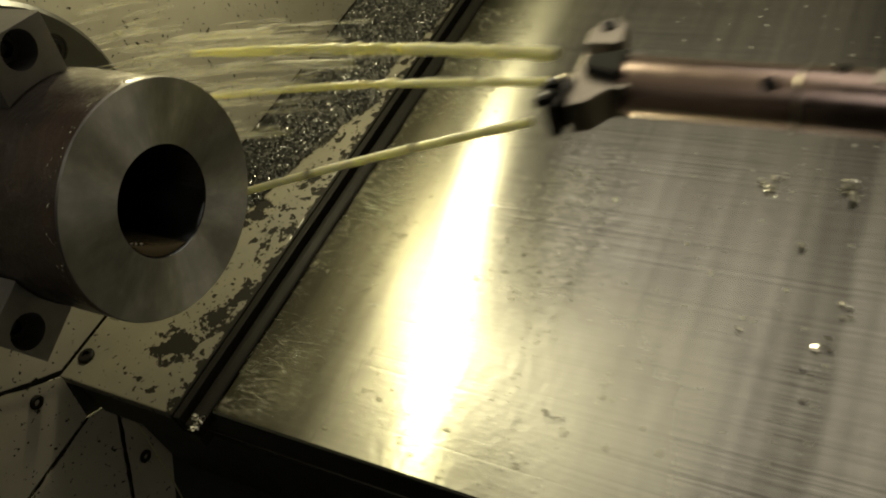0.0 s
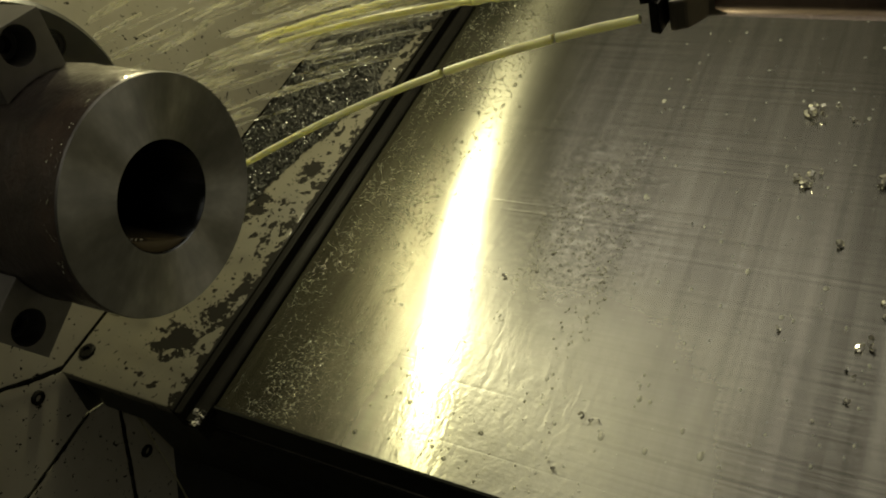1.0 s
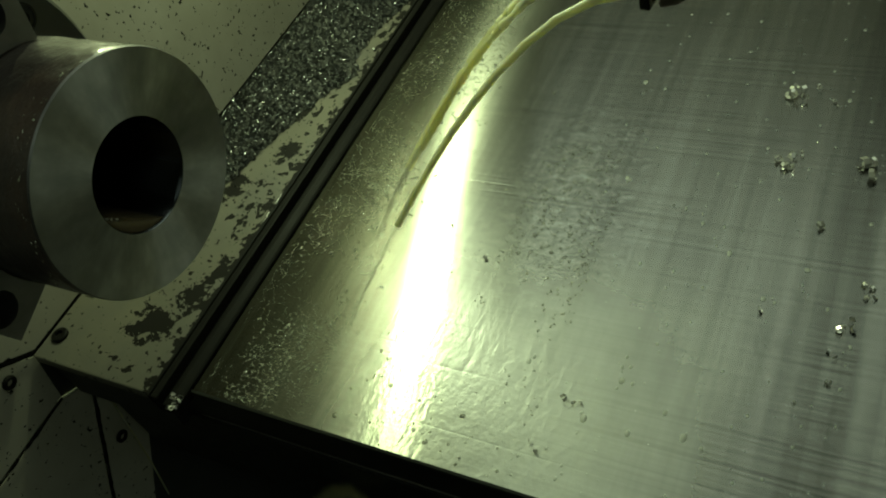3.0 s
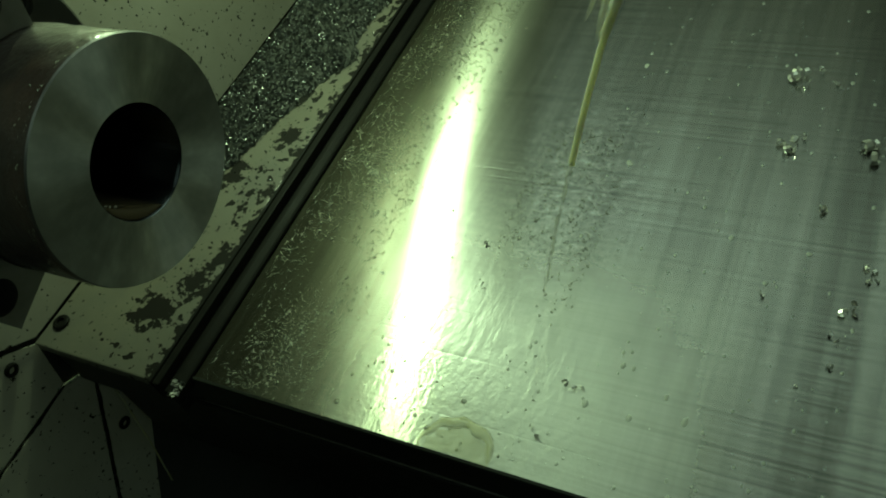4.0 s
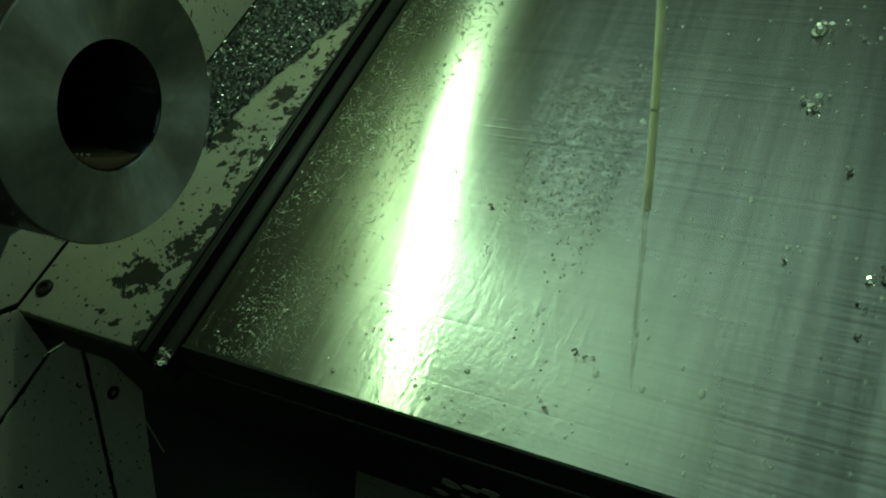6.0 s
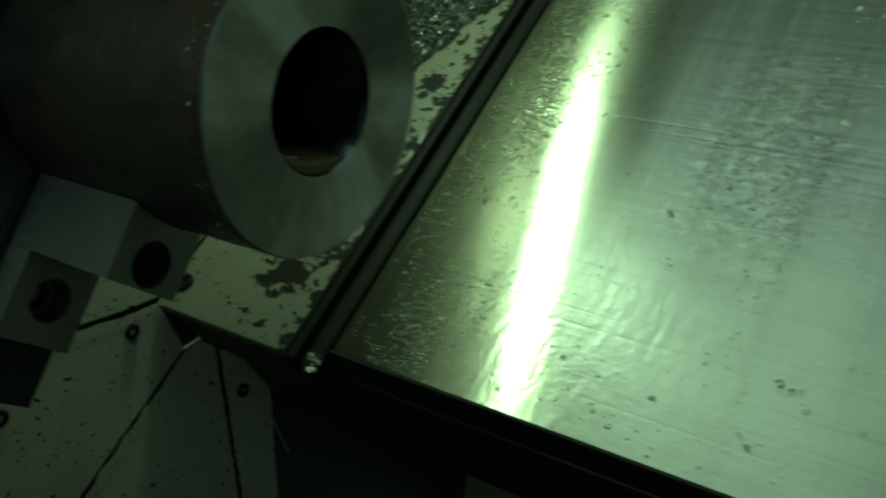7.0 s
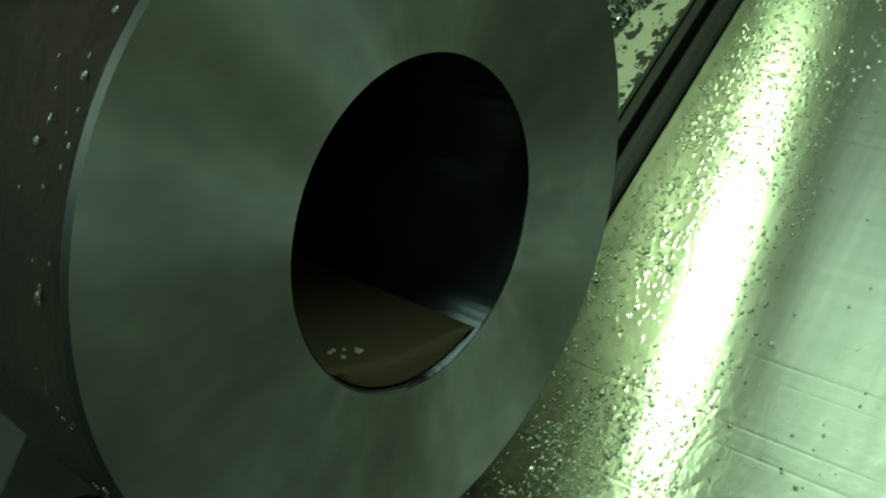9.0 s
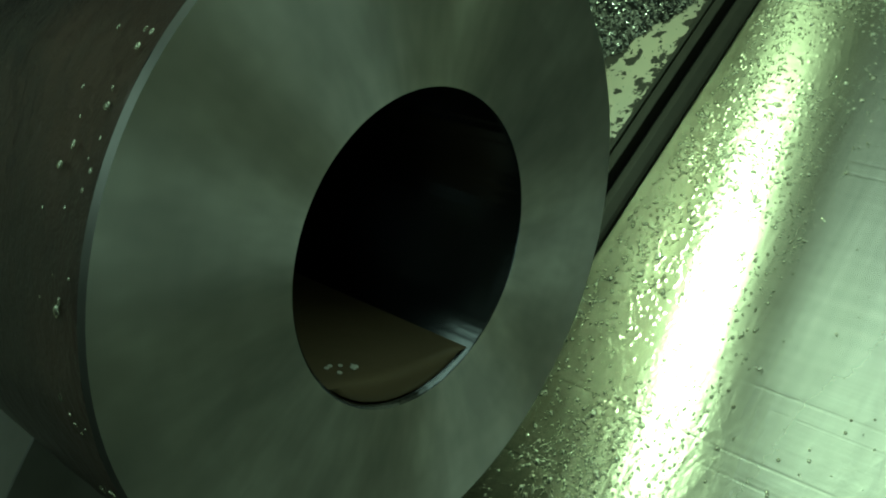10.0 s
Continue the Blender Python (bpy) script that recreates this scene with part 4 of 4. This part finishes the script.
def coolant_jets():
    """Streams in rigid stretches: unbroken near the nozzle, then thinning, then loose spray."""
    made = []
    gap = 0.0255
    for j, (nozzle, radius, pieces, table, reach, stop) in enumerate(JETS):
        jet = thing("coolant_jet", BED, "thin milky yellow coolant jet from the boring bar", "coolant jet", "coolant jets")
        rng = random.Random(50 + j)
        full = gap * pieces
        # the first jet is a thin core in a thicker sheath, which runs dry as the flow weakens
        core = 0.0022 if not j else radius
        items = [(gap * (i + 0.5), Vector((0, 0, 0)), jet_piece(radius, gap * (1.05, 1.5, 1.5)[j], j * 40, i, i == pieces - 1, (0.09, 0.60, 0.45)[j]), "jet_piece", MILK if not j or i < 4 else THIN_MILK, stop) for i in range(pieces)]
        if not j:
            items = [(d, off, bm, "sheath", material, end) for d, off, bm, name, material, end in items]
            items += [(gap * (i + 0.5), Vector((0, 0, 0)), jet_piece(core, gap * 1.05, 7, i, i == pieces - 1), "jet_piece", MILK, stop) for i in range(pieces)]
        for i in range(pieces, pieces + 4):
            off = Vector((0, rng.gauss(0, 0.001), rng.gauss(0, 0.001)))
            late = i > pieces
            items.append((gap * (i + 0.4), off, jet_piece(core * (0.75 if late else 0.82), gap * (1.5 if late else 1.25), j * 40, i, late), "jet_piece", SPRAY if late or not j else THIN_MILK, stop))
        if j:
            for i in range(62):
                d = 0.16 + 0.40 * rng.random() ** 1.3
                wide = 0.16 * (d - 0.13)
                off = Vector((0, rng.gauss(0, wide), rng.gauss(0, wide)))
                items.append((d, off, jet_piece(rng.uniform(0.0007, 0.0030), rng.uniform(0.04, 0.11), i + 300, None, True), "spray_streak", SPRAY, 1.95))
        for d, off, bm, name, material, end in items:
            ob = part("jet_piece" if name == "sheath" else name, bm, material, jet, smooth=True)
            rows = []
            for t in JET_TIMES:
                v = speed(table, min(t, end))
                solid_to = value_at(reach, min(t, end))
                if name == "sheath":
                    solid_to = 0.014 + (solid_to - 0.014) * max(0.0, min(1.0, (4.05 - t) / 0.2))
                gone = d if name == "spray_streak" else d * max(1.0, solid_to / full) if solid_to > full else min(d, solid_to - gap * 0.5) if d < full else solid_to + (d - full) * 0.8 * min(1.0, solid_to / 0.1)
                s = min(at_distance(v, gone) + max(0.0, t - end), 0.50)
                way = (v + GRAVITY * s).normalized()
                p = BAR_REST + nozzle + bar_offset(t) + along(v, s) + off
                rows.append((t, Matrix.Translation(p) @ way.to_track_quat("X", "Z").to_matrix().to_4x4()))
            made.append((ob, rows))
    return made


def coolant_splash():
    """Where the falling stream lands by the cover's edge: half a round film, with a raised rim round its upper side."""
    ob = thing("coolant_splash", BED, "film of yellow coolant with raised rim on the cover", "coolant")
    sides, loops, tube = 44, 8, 8

    def reach(a):
        return 0.030 + 0.003 * noise.noise(Vector((math.cos(a) * 2.4, math.sin(a) * 2.4, 1)))

    turns = [math.pi * (i / sides * 1.04 - 0.02) for i in range(sides + 1)]
    bm = bmesh.new()
    rings = []
    for k in range(loops + 1):
        u = 0.04 + 0.96 * k / loops
        rings.append([bm.verts.new((reach(a) * u * math.cos(a), 0.9 * reach(a) * u * math.sin(a),
                                    0.0006 + 0.0014 * (1 - u) + 0.0005 * noise.noise(Vector((math.cos(a) * 5 * u, math.sin(a) * 5 * u, 4))))) for a in turns])
    for p, q in zip(rings, rings[1:]):
        for i in range(sides):
            bm.faces.new((p[i], q[i], q[i + 1], p[i + 1]))
    part("film", bm, SHALLOW, ob, "thin clear yellow film", True)
    bm = bmesh.new()
    rings = []
    for a in turns:
        thick = (0.0036 + 0.0022 * noise.noise(Vector((math.cos(a) * 3, math.sin(a) * 3, 7)))) * max(0.12, math.sin(a) ** 0.5 if math.sin(a) > 0 else 0.12)
        rings.append([bm.verts.new(((reach(a) + 1.3 * thick * math.cos(b)) * math.cos(a), 0.9 * (reach(a) + 1.3 * thick * math.cos(b)) * math.sin(a), 0.0010 + 0.55 * thick * math.sin(b)))
                      for b in (2 * math.pi * k / tube for k in range(tube))])
    for p, q in zip(rings, rings[1:]):
        for k in range(tube):
            bm.faces.new((p[k], q[k], q[(k + 1) % tube], p[(k + 1) % tube]))
    part("rim", bm, SPLASH_RIM, ob, "raised olive yellow rim", True)
    return ob


def coolant_thread():
    """A thin thread of coolant hanging down the headstock plates."""
    bm = bmesh.new()
    way = [Vector((-0.1715, 0.0085, -0.060)), Vector((-0.1705, 0.003, -0.10)), Vector((-0.1702, -0.005, -0.145)), Vector((-0.1705, -0.0145, -0.20)), Vector((-0.171, -0.03, -0.27))]
    rings = []
    for p in way:
        rings.append([bm.verts.new(p + Vector((0.0011 * math.cos(a), 0.0011 * math.sin(a), 0))) for a in (2 * math.pi * k / 8 for k in range(8))])
    for a, b in zip(rings, rings[1:]):
        for k in range(8):
            bm.faces.new((a[k], a[(k + 1) % 8], b[(k + 1) % 8], b[k]))
    solid("coolant_thread", bm, THIN_MILK, BED, "thin pale thread of coolant running down the wall plates", "coolant", smooth=True)


def work_light():
    ob = thing("work_light", look(LAMP_AT, LAMP_TO), "round machine work light fixed under the roof", "lamp")
    bm, rings = lathe([(0.004, 0.030), (0.004, 0.046), (0.012, 0.050), (0.060, 0.046), (0.070, 0.030)], 40)
    bm.faces.new(rings[-1])
    bmesh.ops.transform(bm, matrix=pose(0, 0, 0, 0, -90, 0), verts=bm.verts[:])
    part("housing", bm, DARK_STEEL, ob, "dark cast lamp housing")


enclosure()
bed()
COVER = way_cover()
workpiece()
bore_pool()
chuck()
for a in (199.9, 319.9, 79.9):
    chuck_jaw(a)
BAR = boring_bar()
swarf_heap()
BITS = swarf_bits()
DROPS = cover_drops()
rim_drops()
PIECES = coolant_jets()
SPLASH = coolant_splash()
coolant_thread()
work_light()


def motions():
    slide = ((0.0, -0.030), (0.1, -0.004), (0.2, 0.0), (10.0, 0.0))
    walk(COVER, [(t, BED @ Matrix.Translation((x, 0, 0))) for t, x in slide])
    for ob in DROPS:
        walk(ob, [(t, BED @ Matrix.Translation((x, 0, 0))) for t, x in slide])
    for ob, at in BITS:
        walk(ob, [(t, BED @ Matrix.Translation(at + Vector((x, 0, 0)))) for t, x in slide])
    walk(BAR, [(t, BED @ Matrix.Translation(BAR_REST + bar_offset(t))) for t in (0.0, 0.1, 0.2, 0.3, 0.4, 0.5, 10.0)])
    # the stream lands off the edge at first, and its splash wanders along it as the flow weakens
    path = ((0.0, 0.05, -0.05, -0.20), (2.9, 0.12, -0.05, -0.20), (3.15, 0.150, 0.002, 0.0), (3.4, 0.178, 0.004, 0.0), (3.6, 0.200, 0.005, 0.0), (3.8, 0.225, 0.004, 0.0), (4.0, 0.264, 0.004, -0.0008), (4.12, 0.282, 0.004, -0.004), (4.35, 0.30, -0.03, -0.20), (10.0, 0.30, -0.05, -0.20))
    walk(SPLASH, [(t, BED @ Matrix.Translation((x, y, z))) for t, x, y, z in path])
    for ob, rows in PIECES:
        walk(ob, rows)


motions()
